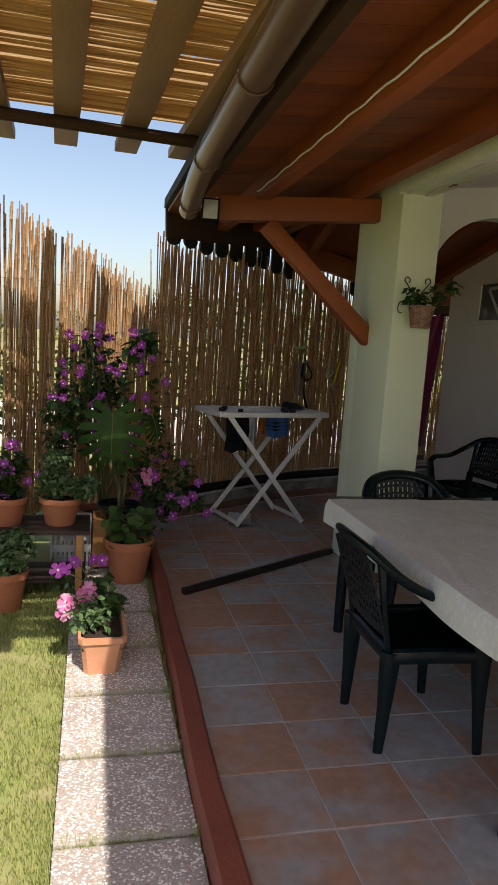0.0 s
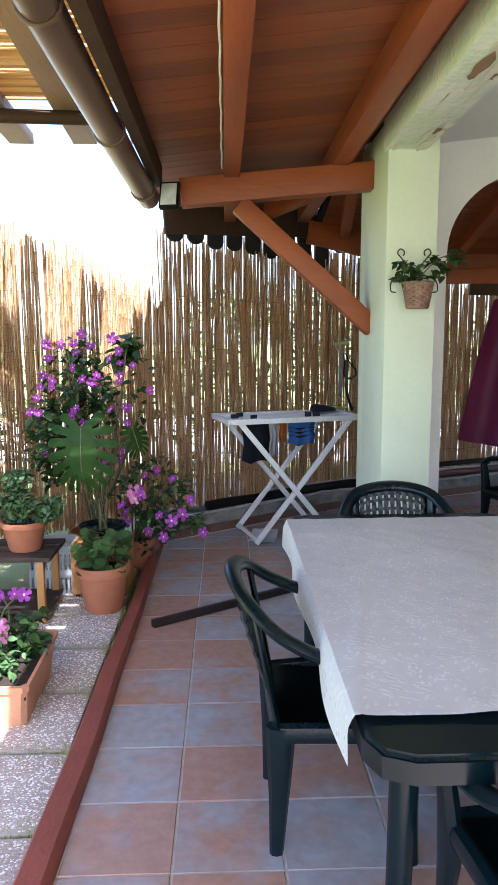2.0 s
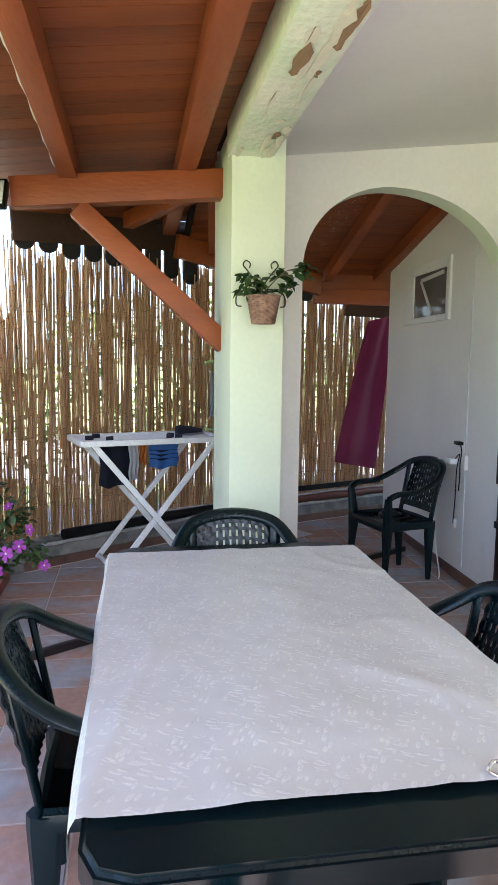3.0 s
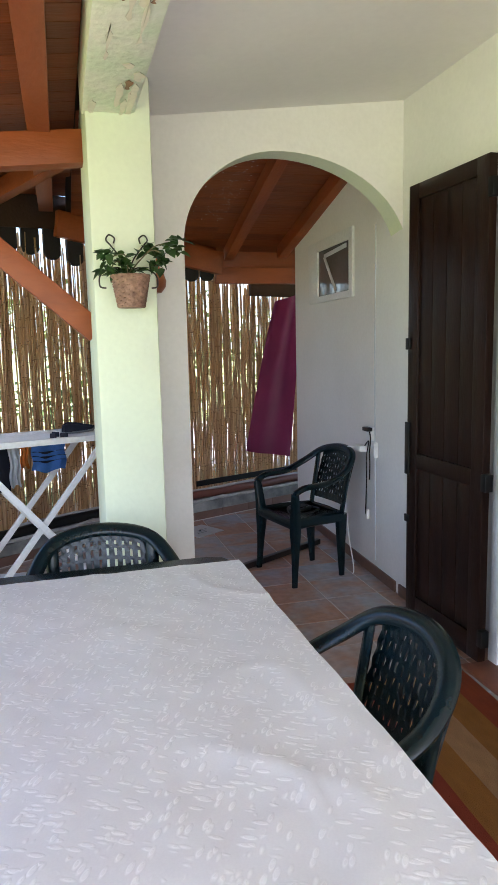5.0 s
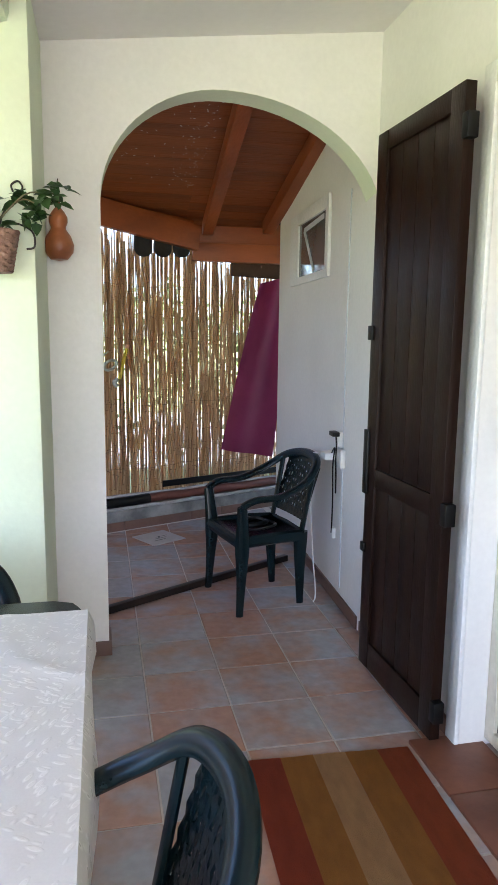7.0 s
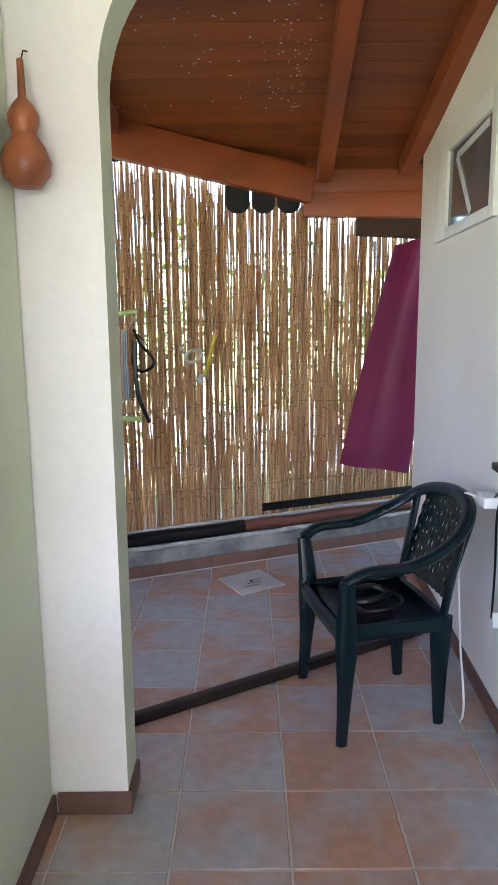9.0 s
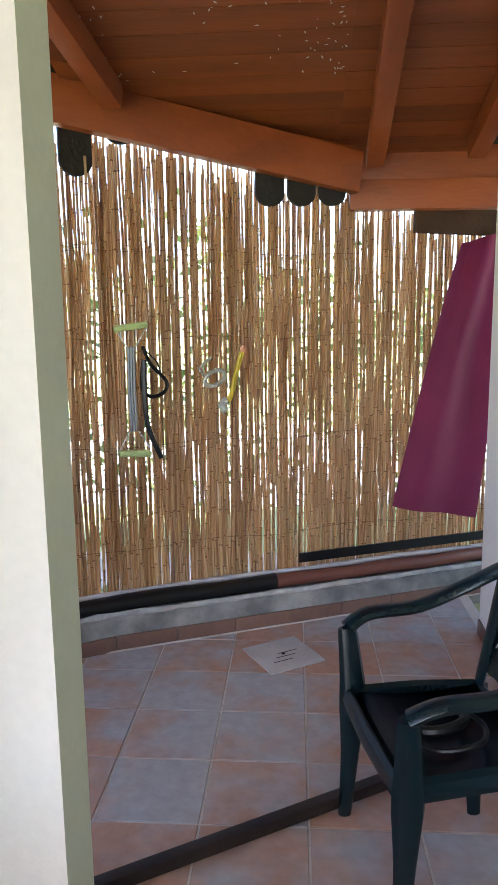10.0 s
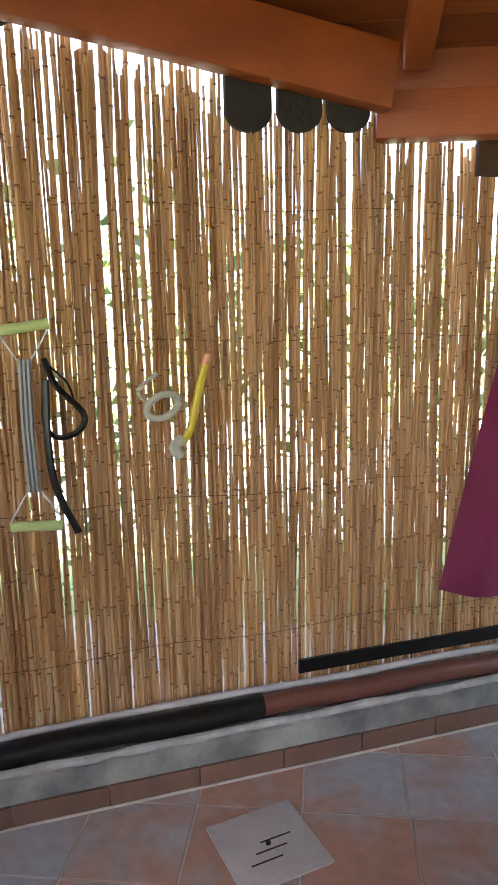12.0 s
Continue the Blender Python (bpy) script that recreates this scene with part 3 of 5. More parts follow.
    g = [[bm.verts.new(on_back(i / nu, j / nv)) for j in range(nv + 1)] for i in range(nu + 1)]
    for i in range(nu):
        for j in range(nv):
            row = j // 3
            slot = j % 3 != 2 and i % 3 == 1 and 1 < i < nu - 2 and 1 < j < nv - 2
            if not slot:
                bm.faces.new((g[i][j], g[i + 1][j], g[i + 1][j + 1], g[i][j + 1]))
    bmesh.ops.delete(bm, geom=[v for v in bm.verts if not v.link_faces], context="VERTS")
    bmesh.ops.solidify(bm, geom=bm.faces[:], thickness=0.006)
    part("woven_back", bm, M_PLASTIC, c)
    return c


CHAIR = "dark green plastic garden armchair with woven-pattern back"
first_chair = chair(pose(1.235, 2.373, 0, 0, 0, -90), CHAIR)
copy_thing(first_chair, pose(1.71, 3.30, 0, 0, 0, 180))
copy_thing(first_chair, pose(2.11, 2.38, 0, 0, 0, 90))
copy_thing(first_chair, pose(1.66, 1.60, 0, 0, 0, 4))
tagged(copy_thing(first_chair, pose(3.09, 5.165, 0, 0, 0, 101.8)), "dark green plastic garden armchair standing by the white wall")

# ---- table ----
table = thing("garden_table", pose(1.68, 2.49, 0), "dark green plastic garden table with rounded corners", "table")
HX, HY = 0.50, 0.95
bm = bmesh.new()
c = 0.09
top = [(-HX + c, -HY), (HX - c, -HY), (HX - c * 0.3, -HY + c * 0.3), (HX, -HY + c), (HX, HY - c), (HX - c * 0.3, HY - c * 0.3), (HX - c, HY), (-HX + c, HY), (-HX + c * 0.3, HY - c * 0.3), (-HX, HY - c), (-HX, -HY + c), (-HX + c * 0.3, -HY + c * 0.3)]
extrude_poly(bm, [(x, y, 0.667) for x, y in top], (0, 0, 0.06))
bmesh.ops.bevel(bm, geom=[e for e in bm.edges if e.verts[0].co.z > 0.7 and e.verts[1].co.z > 0.7], offset=0.012, segments=3, affect="EDGES")
part("tabletop", bm, M_PLASTIC, table)
for sx in (-1, 1):
    for sy in (-1, 1):
        bm = bmesh.new()
        tube(bm, [(sx * 0.40, sy * 0.80, 0), (sx * 0.40, sy * 0.80, 0.3), (sx * 0.39, sy * 0.79, 0.66)], [0.026, 0.029, 0.034], 12)
        part("leg", bm, M_PLASTIC, table)

# cloth: lies on the top, hangs over both long sides, short of the near end
bm = bmesh.new()
NX, NY = 84, 120
hang = 0.115


def cloth_at(u, v):
    y = -0.815 + 1.64 * v
    span = 2 * (HX + 0.012) + 2 * hang
    s = (u - 0.5) * span
    edge = HX + 0.012
    ridge = max(0.0, 1 - 3.2 * abs(noise.noise((s * 2.6 + 0.9 * noise.noise((s * 2, y * 2, 6)), y * 1.7, 8))))
    crease = 0.0055 * ridge ** 2 + 0.0045 * noise.noise((s * 5, y * 5, 0)) + 0.002 * noise.noise((s * 17, y * 15, 4)) + 0.004 * max(0, 1 - abs(s - 0.27 - 0.03 * math.sin(y * 9)) / 0.014) * max(0, 1 - abs(y + 0.52) / 0.17)
    if abs(s) <= edge:
        return (s, y, 0.7385 + max(crease, -0.0015))
    d = abs(s) - edge
    wave = 0.012 * math.sin(y * 8) * d / hang
    sg = 1 if s > 0 else -1
    return (sg * (edge + 0.012 * min(1, d / 0.03) + wave), y, 0.7335 - d + 0.004 * math.sin(y * 6))


g = [[bm.verts.new(cloth_at(i / NX, j / NY)) for j in range(NY + 1)] for i in range(NX + 1)]
for i in range(NX):
    for j in range(NY):
        bm.faces.new((g[i][j], g[i + 1][j], g[i + 1][j + 1], g[i][j + 1]))
cloth = finish("tablecloth", bm, M_CLOTH)
cloth.location = (1.68, 2.49, 0)
tagged(cloth, "cream damask tablecloth with a woven leaf pattern on the garden table", "tablecloth")

# ---- drying rack ----
rack = thing("drying_rack", pose(1.366, 5.64, 0, 0, 0, 16), "white folding clothes drying rack on crossed legs", "drying rack")
L, W, H = 0.515, 0.24, 0.945
for yy in (-W, W):
    bm = bmesh.new()
    beam(bm, (-L, yy, H), (L, yy, H), 0.03, 0.04, 0.005)
    part("rail", bm, M_WHITE, rack)
    for s in (-1, 1):
        bm = bmesh.new()
        beam(bm, (s * 0.44, yy, H - 0.01), (-s * 0.315, yy + 0.02 * s, 0.015), 0.022, 0.04, 0.004)
        part("leg", bm, M_WHITE, rack)
for s in (-1, 1):
    bm = bmesh.new()
    beam(bm, (s * L, -W, H), (s * L, W, H), 0.03, 0.04, 0.005)
    part("end_rail", bm, M_WHITE, rack)
    bm = bmesh.new()
    beam(bm, (s * 0.305, -W, 0.04), (s * 0.305, W, 0.04), 0.02, 0.03, 0.004)
    part("foot_bar", bm, M_WHITE, rack)
for k in range(1, 12):
    bm = bmesh.new()
    yy = -W + 2 * W * k / 12
    tube(bm, [(-L, yy, H), (L, yy, H)], 0.006, 6)
    part("line_bar", bm, M_WHITE, rack)

# ---- shutter, screen door, mat ----
shutter = thing("shutter", pose(3.40, 3.575, 0.04, 0, 0, 2), "dark brown wooden door shutter folded open against the wall", "shutter")
SW, SH = 0.655, 2.26
bm = bmesh.new()
box(bm, -0.02, 0.02, 0, 0.09, 0, SH, 0.004)
part("stile", bm, M_DARKWOOD, shutter)
bm = bmesh.new()
box(bm, -0.02, 0.02, SW - 0.09, SW, 0, SH, 0.004)
part("stile", bm, M_DARKWOOD, shutter)
for z0, z1 in ((0, 0.12), (0.82, 0.90), (SH - 0.075, SH)):
    bm = bmesh.new()
    box(bm, -0.018, 0.018, 0.09, SW - 0.09, z0, z1, 0.003)
    part("cross_rail", bm, M_DARKWOOD, shutter)
for k in range(4):
    y0 = 0.09 + (SW - 0.18) * k / 4
    for z0, z1 in ((0.12, 0.82), (0.90, SH - 0.075)):
        bm = bmesh.new()
        box(bm, -0.008, 0.008, y0 + 0.001, y0 + (SW - 0.18) / 4 - 0.001, z0, z1, 0.002)
        part("panel_board", bm, M_DARKWOOD, shutter)
for z0, z1 in ((0.78, 1.06), (1.44, 1.50), (0.52, 0.56)):
    bm = bmesh.new()
    box(bm, -0.032, -0.0195, SW - 0.035, SW + 0.006, z0, z1, 0.004)
    part("bolt", bm, M_BLACK, shutter)
for z in (0.12, 0.85, 2.12):
    bm = bmesh.new()
    box(bm, -0.026, 0.015, -0.032, 0.006, z - 0.04, z + 0.04, 0.005)
    part("hinge", bm, M_BLACK, shutter)

bm = bmesh.new()
box(bm, WALL_X - 0.02, WALL_X + 0.001, DOOR1 - 0.002, DOOR1 + 0.07, 0, DOOR_TOP + 0.07, 0.008)
box(bm, WALL_X - 0.02, WALL_X + 0.001, DOOR0 - 0.07, DOOR1, DOOR_TOP, DOOR_TOP + 0.07, 0.008)
structure("trim", bm, M_WHITE, "white moulded surround of the door opening", "trim")
door = thing("door_screen", pose(3.62, 0, 0.03), "cream-framed insect screen door with dark mesh", "screen door")
for y0, y1, z0, z1 in ((DOOR1 - 0.06, DOOR1 - 0.002, 0, 2.255), (DOOR0, DOOR0 + 0.06, 0, 2.255), (DOOR0 + 0.06, DOOR1 - 0.06, 0, 0.05), (DOOR0 + 0.06, DOOR1 - 0.06, 0.99, 1.04), (DOOR0 + 0.06, DOOR1 - 0.06, 2.205, 2.255)):
    bm = bmesh.new()
    box(bm, -0.02, 0.02, y0, y1, z0, z1, 0.004)
    part("frame", bm, M_CREAM, door)
for z0, z1 in ((0.05, 0.99), (1.04, 2.205)):
    bm = bmesh.new()
    box(bm, -0.004, 0.004, DOOR0 + 0.06, DOOR1 - 0.06, z0, z1)
    part("mesh", bm, M_SCREEN, door)
bm = bmesh.new()
box(bm, -0.034, -0.019, DOOR1 - 0.045, DOOR1 - 0.02, 1.06, 1.20, 0.005)
part("door_handle", bm, M_BLACK, door, "small black pull handle")
# dark sheet added behind the mesh in place of the unlit doorway
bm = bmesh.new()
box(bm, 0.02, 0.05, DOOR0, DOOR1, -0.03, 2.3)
part("dark_backing", bm, M_SCREEN, door)

# ---- more materials ----
M_TERRA = material("terracotta", (0.46, 0.17, 0.085), 0.75, (0.38, 0.13, 0.065), 7, 0.8, 0.2, 60)
M_TERRA_LIGHT = material("pale_terracotta_plastic", (0.62, 0.30, 0.17), 0.6, (0.52, 0.24, 0.13), 7, 0.7, 0.1, 60)
M_SILL = material("door_sill_tile", (0.20, 0.075, 0.04), 0.5, (0.15, 0.055, 0.032), 6, 0.8, 0.1, 40)
M_MONSTERA = material("monstera_leaf", (0.030, 0.085, 0.014), 0.42, (0.06, 0.13, 0.025), 9, 0.8, 0.05, 40, through_light=0.45, spec=0.2)
M_SOIL = material("soil", (0.035, 0.022, 0.014), 0.95, None, 20, 0.8, 0.8, 80)
M_LEAF = material("leaf", (0.055, 0.12, 0.028), 0.5, (0.10, 0.17, 0.045), 6, 0.9, 0.1, 60, vary=0.5, through_light=0.3)
M_LEAF_DARK = material("dark_leaf", (0.025, 0.065, 0.016), 0.4, (0.05, 0.10, 0.025), 6, 0.9, 0.1, 60, vary=0.5, through_light=0.25)
M_LEAF_HERB = material("herb_leaf", (0.10, 0.19, 0.07), 0.6, (0.16, 0.25, 0.11), 6, 0.9, 0.1, 60, vary=0.5, through_light=0.3)
M_HEDGE = material("hedge_leaf", (0.10, 0.15, 0.035), 0.5, (0.22, 0.24, 0.07), 6, 0.9, 0.1, 60, vary=0.6, through_light=0.4)
M_STEM = material("stem", (0.10, 0.11, 0.04), 0.6, (0.13, 0.09, 0.05), 10, 0.8, 0.1, 60)
M_PETAL = material("magenta_petal", (0.46, 0.075, 0.48), 0.6, (0.34, 0.05, 0.40), 20, 0.8, 0.05, 90, vary=0.5, through_light=0.35)
M_PETAL_PINK = material("pink_petal", (0.80, 0.18, 0.48), 0.6, (0.85, 0.45, 0.62), 20, 0.9, 0.05, 90, vary=0.5, through_light=0.35)
M_EYE = material("flower_eye", (0.75, 0.65, 0.55), 0.7, None, 20, 0.5, 0)
M_WICKER = material("wicker", (0.34, 0.20, 0.14), 0.75, (0.17, 0.095, 0.065), 26, 0.9, 0.5, 70)
M_IRON = material("wrought_iron", (0.06, 0.05, 0.045), 0.5, None, 10, 0.5, 0.2, 60, metal=0.5)
M_GOURD = material("gourd_clay", (0.38, 0.12, 0.04), 0.4, (0.16, 0.05, 0.02), 9, 0.9, 0.15, 40)
M_GLASS = material("dark_pane", (0.10, 0.10, 0.10), 0.08, (0.16, 0.16, 0.16), 2, 0.6, 0)
M_LAMPGLASS = material("lamp_glass", (0.55, 0.56, 0.55), 0.15, (0.75, 0.76, 0.74), 14, 0.9, 0.1, 30)
M_BLUE = material("blue_cloth", (0.06, 0.17, 0.46), 0.8, (0.045, 0.13, 0.36), 6, 0.6, 0.2, 120)
M_NAVY = material("navy_cloth", (0.012, 0.015, 0.03), 0.85, None, 6, 0.6, 0.2, 120)
M_ORANGE = material("orange_cloth", (0.62, 0.20, 0.03), 0.8, None, 6, 0.5, 0.2, 120)
M_PALE = material("pale_cloth", (0.62, 0.64, 0.66), 0.85, (0.5, 0.52, 0.55), 6, 0.6, 0.2, 100)
M_YELLOW = material("yellow_plastic", (0.70, 0.55, 0.03), 0.3, None, 6, 0.4, 0.05, 60, through_light=0.3)
M_CLEAR = material("clear_silicone", (0.62, 0.62, 0.55), 0.25, (0.5, 0.5, 0.42), 8, 0.6, 0.1, 40, through_light=0.4)
M_LIME = material("lime_foam", (0.50, 0.62, 0.25), 0.7, None, 6, 0.5, 0.2, 80)
M_GREYPLASTIC = material("grey_plastic", (0.20, 0.21, 0.23), 0.45, None, 6, 0.5, 0.1, 60)
M_COVER = material("pale_cover_plate", (0.46, 0.43, 0.41), 0.7, (0.38, 0.34, 0.32), 6, 0.8, 0.2, 50)
M_YELLOWWOOD = material("ochre_wood", (0.46, 0.23, 0.07), 0.55, (0.36, 0.16, 0.05), 5, 0.8, 0.15, 50, stretch=(0.3, 1, 1))
M_OLDWOOD = material("old_shelf_wood", (0.06, 0.038, 0.026), 0.75, (0.035, 0.022, 0.015), 6, 0.8, 0.3, 50, stretch=(0.3, 1, 1))
M_CHROME = material("chrome", (0.65, 0.65, 0.65), 0.15, None, 6, 0.3, 0, metal=1.0)
RUG = [material("rug_" + n, c, 0.95, tuple(v * 0.7 for v in c), 9, 0.6, 0.6, 160, stretch=(3, 1, 1)) for n, c in
       (("rust", (0.32, 0.045, 0.013)), ("ochre", (0.40, 0.16, 0.025)), ("straw", (0.52, 0.29, 0.12)), ("brick", (0.36, 0.065, 0.015)))]

# ---- roof edge: dark rounded tile ends above the reeds ----
edge = tagged(new("roof_edge"), "row of dark rounded roof tile ends at the eave", "roof edge", kind="structure")
bm = bmesh.new()
pts = [(-0.072, 0), (0.072, 0), (0.072, -0.17)] + [(0.072 * math.cos(u), -0.17 - 0.06 * math.sin(u)) for u in [math.pi * k / 12 for k in range(1, 12)]] + [(-0.072, -0.17)]
extrude_poly(bm, [(x, 0, z) for x, z in pts], (0, 0.02, 0))
first = finish("tile_end", bm, M_VALANCE, edge)
ends = [(0.54 + 0.15 * k, 2.265 - 0.012 * k) for k in range(8)] + [(1.755, 2.15), (1.93, 2.285), (2.575, 2.07), (2.725, 2.07), (2.875, 2.075)]
for i, (x, foot) in enumerate(ends):
    o = first if i == 0 else new("tile_end", first.data)
    o.parent = edge
    o.matrix_basis = pose(x, eave_y(x), foot + 0.23 + 0.008 * math.sin(i * 2.3), 0, 0, fence_turn(x))

# ---- pebbles in the slabs, grass ----
def scatter(name, items, mat, label, category):
    """items: lists of vertex tuples per blade or pebble, as (verts, faces)."""
    verts, faces = [], []
    for v, f in items:
        n = len(verts)
        verts += v
        faces += [tuple(i + n for i in q) for q in f]
    me = bpy.data.meshes.new(name)
    me.from_pydata(verts, [], faces)
    me.materials.append(mat)
    me.polygons.foreach_set("use_smooth", [True] * len(me.polygons))
    return tagged(new(name, me), label, category, kind="stuff")


rng = random.Random(11)
items = []
for k in range(24000):
    x, y = rng.uniform(-0.152, 0.292), rng.uniform(0.9, 5.2)
    if abs((y - slab_ys[0]) / 0.45 % 1 - 0.5) < 0.045:
        continue
    r = rng.uniform(0.003, 0.0075)
    a0, e = rng.uniform(0, 6.3), rng.uniform(0.55, 1.0)
    ring = [(x + r * math.cos(a0 + q * 1.2566), y + r * e * math.sin(a0 + q * 1.2566), -0.0155) for q in range(5)]
    items.append((ring + [(x, y, -0.0155 + r * 0.6)], [(q, (q + 1) % 5, 5) for q in range(5)]))
scatter("pebbles", items, M_PEBBLE, "small white and reddish pebbles set in the slabs", "pebbles")


def blade(x, y, h, z=-0.06):
    a, l = rng.uniform(0, 6.3), rng.uniform(0.2, 0.7) * h
    w = 0.0022
    dx, dy = math.cos(a), math.sin(a)
    p = [(x - dy * w, y + dx * w, z), (x + dy * w, y - dx * w, z), (x + dx * l * 0.4 + dy * w * 0.7, y + dy * l * 0.4 - dx * w * 0.7, z + h * 0.6),
         (x + dx * l * 0.4 - dy * w * 0.7, y + dy * l * 0.4 + dx * w * 0.7, z + h * 0.6), (x + dx * l, y + dy * l, z + h)]
    return (p, [(0, 1, 2, 3), (3, 2, 4)])


items = []
for k in range(42000):
    x, y = -0.160 - 1.7 * rng.random() ** 1.5, rng.uniform(1.2, 4.4)
    if noise.noise((x * 3, y * 3, 5)) < -0.28 and rng.random() < 0.7:
        continue
    items.append(blade(x, y, rng.uniform(0.016, 0.034)))
for sy in slab_ys:
    for k in range(420):
        x = rng.uniform(-0.155, 0.295)
        items.append(blade(x, sy + 0.225 + rng.gauss(0, 0.008 + 0.012 * max(0, x - 0.2) / 0.1), rng.uniform(0.035, 0.07)))
    for k in range(160):
        items.append(blade(0.288 + rng.uniform(-0.012, 0.018), sy + 0.225 + rng.gauss(0, 0.09), rng.uniform(0.04, 0.08)))
scatter("grass", items, M_GRASS, "short sunlit lawn grass with dry patches", "grass")

# ---- plants ----
def leaf_shape(bm, m, length, width, fold=0.25, droop=0.25, index=0):
    pts = [(0, 0), (0.28, 0.5), (0.62, 0.42), (1.0, 0)]
    mid = [m @ Vector((0, t * length, -droop * length * t * t)) for t, _ in pts]
    vm = [bm.verts.new(p) for p in mid]
    for s in (-1, 1):
        side = [bm.verts.new(m @ Vector((s * w * width, t * length, fold * w * width - droop * length * t * t))) for t, w in pts[1:3]]
        for f in ((vm[0], side[0], vm[1]), (vm[1], side[0], side[1], vm[2]), (vm[2], side[1], vm[3])):
            bm.faces.new(f if s > 0 else f[::-1]).material_index = index


def bush(rng, n, centre, radii, size, mat, parent, name="leaves", flat=0.0, lobes=3):
    """A crown of many small leaves in uneven clumps inside an ellipsoid."""
    bm = bmesh.new()
    clumps = [(Vector((rng.gauss(0, 0.45), rng.gauss(0, 0.45), rng.gauss(0, 0.45))), rng.uniform(0.35, 0.75)) for _ in range(lobes * 3)]
    for k in range(n):
        c, r = rng.choice(clumps)
        d = Vector((rng.gauss(0, 1), rng.gauss(0, 1), rng.gauss(0, 1))).normalized() * r * rng.random() ** 0.4
        p = c + d
        if p.length > 1.15:
            p *= 1.1 / p.length
        pos = Vector(centre) + Vector((p.x * radii[0], p.y * radii[1], p.z * radii[2]))
        l = size * rng.uniform(0.6, 1.25)
        m = Matrix.Translation(pos) @ Euler((rng.uniform(-0.9, 0.7) * (1 - flat), rng.uniform(-0.6, 0.6) * (1 - flat), rng.uniform(0, 6.3))).to_matrix().to_4x4()
        leaf_shape(bm, m, l, l * 0.62)
    return tagged(part(name, bm, mat, parent), kind="stuff")


def flower_mesh(mat, seed):
    r2 = random.Random(seed)
    bm = bmesh.new()
    for k in range(5):
        a = k * 2 * math.pi / 5 + r2.uniform(-0.12, 0.12)
        m = Matrix.Rotation(a, 4, "Z")
        c = bm.verts.new((0, 0, 0))
        row = [bm.verts.new(m @ Vector((0.5 * w, t, 0.10 * math.sin(t * 2) + r2.uniform(-0.04, 0.04)))) for t, w in ((0.35, -0.5), (0.85, -0.78), (1.05, 0.0), (0.85, 0.78), (0.35, 0.5))]
        for i in range(4):
            bm.faces.new((c, row[i + 1], row[i]))
    rings = lathe(bm, [(0.17, 0.05), (0.10, 0.09), (0.0, 0.10)], 6)
    for f in bm.faces:
        if all(v in {w for q in rings for w in q} for v in f.verts):
            f.material_index = 1
    ob = finish("flower", bm, [mat, M_EYE])
    me = ob.data
    bpy.data.objects.remove(ob)
    return me


FLOWERS = [flower_mesh(M_PETAL, k) for k in (1, 2)]
FLOWERS_PINK = [flower_mesh(M_PETAL_PINK, k) for k in (3, 4)]


def flowers(rng, n, centre, radii, size, meshes, parent, face=(-0.1, -1, 0.45)):
    for k in range(n):
        d = Vector((rng.gauss(0, 1), rng.gauss(0, 1) - 0.9, rng.gauss(0, 1) + 0.2)).normalized() * rng.uniform(0.75, 1.1)
        pos = Vector(centre) + Vector((d.x * radii[0], d.y * radii[1], d.z * radii[2]))
        aim = Vector(face) + Vector((rng.gauss(0, 0.5), rng.gauss(0, 0.3), rng.gauss(0, 0.35)))
        o = new("flower", rng.choice(meshes))
        o.parent = parent
        s = size * rng.uniform(0.75, 1.15)
        o.matrix_basis = Matrix.Translation(pos) @ aim.to_track_quat("Z", "Y").to_matrix().to_4x4() @ Matrix.Rotation(rng.uniform(0, 6), 4, "Z") @ Matrix.Diagonal((s, s, s, 1))


def stems(rng, parent, base, tips, r=0.005, name="stem"):
    for tip in tips:
        b = Vector(base) + Vector((rng.uniform(-0.03, 0.03), rng.uniform(-0.03, 0.03), 0))
        t = Vector(tip)
        mid = (b + t) / 2 + Vector((rng.uniform(-0.05, 0.05), rng.uniform(-0.05, 0.05), 0.06))
        bm = bmesh.new()
        tube(bm, curve_points([b, mid, t], 5), r, 6)
        part(name, bm, M_STEM, parent)


def round_pot(parent, r, h, z=0.0, mat=None, x=0.0, y=0.0):
    bm = bmesh.new()
    lathe(bm, [(0.0, z), (r * 0.68, z), (r * 0.72, z + 0.01), (r * 0.92, z + h * 0.78), (r * 0.94, z + h * 0.80), (r * 1.03, z + h * 0.81), (r * 1.04, z + h * 0.98), (r * 1.0, z + h), (r * 0.92, z + h * 0.99), (r * 0.88, z + h * 0.85), (0.0, z + h * 0.84)], 28, (x, y))
    part("pot", bm, mat or M_TERRA, parent)
    bm = bmesh.new()
    lathe(bm, [(r * 0.885, z + h * 0.86), (r * 0.5, z + h * 0.885), (0.001, z + h * 0.88)], 18, (x, y))
    part("soil", bm, M_SOIL, parent)


rng = random.Random(21)
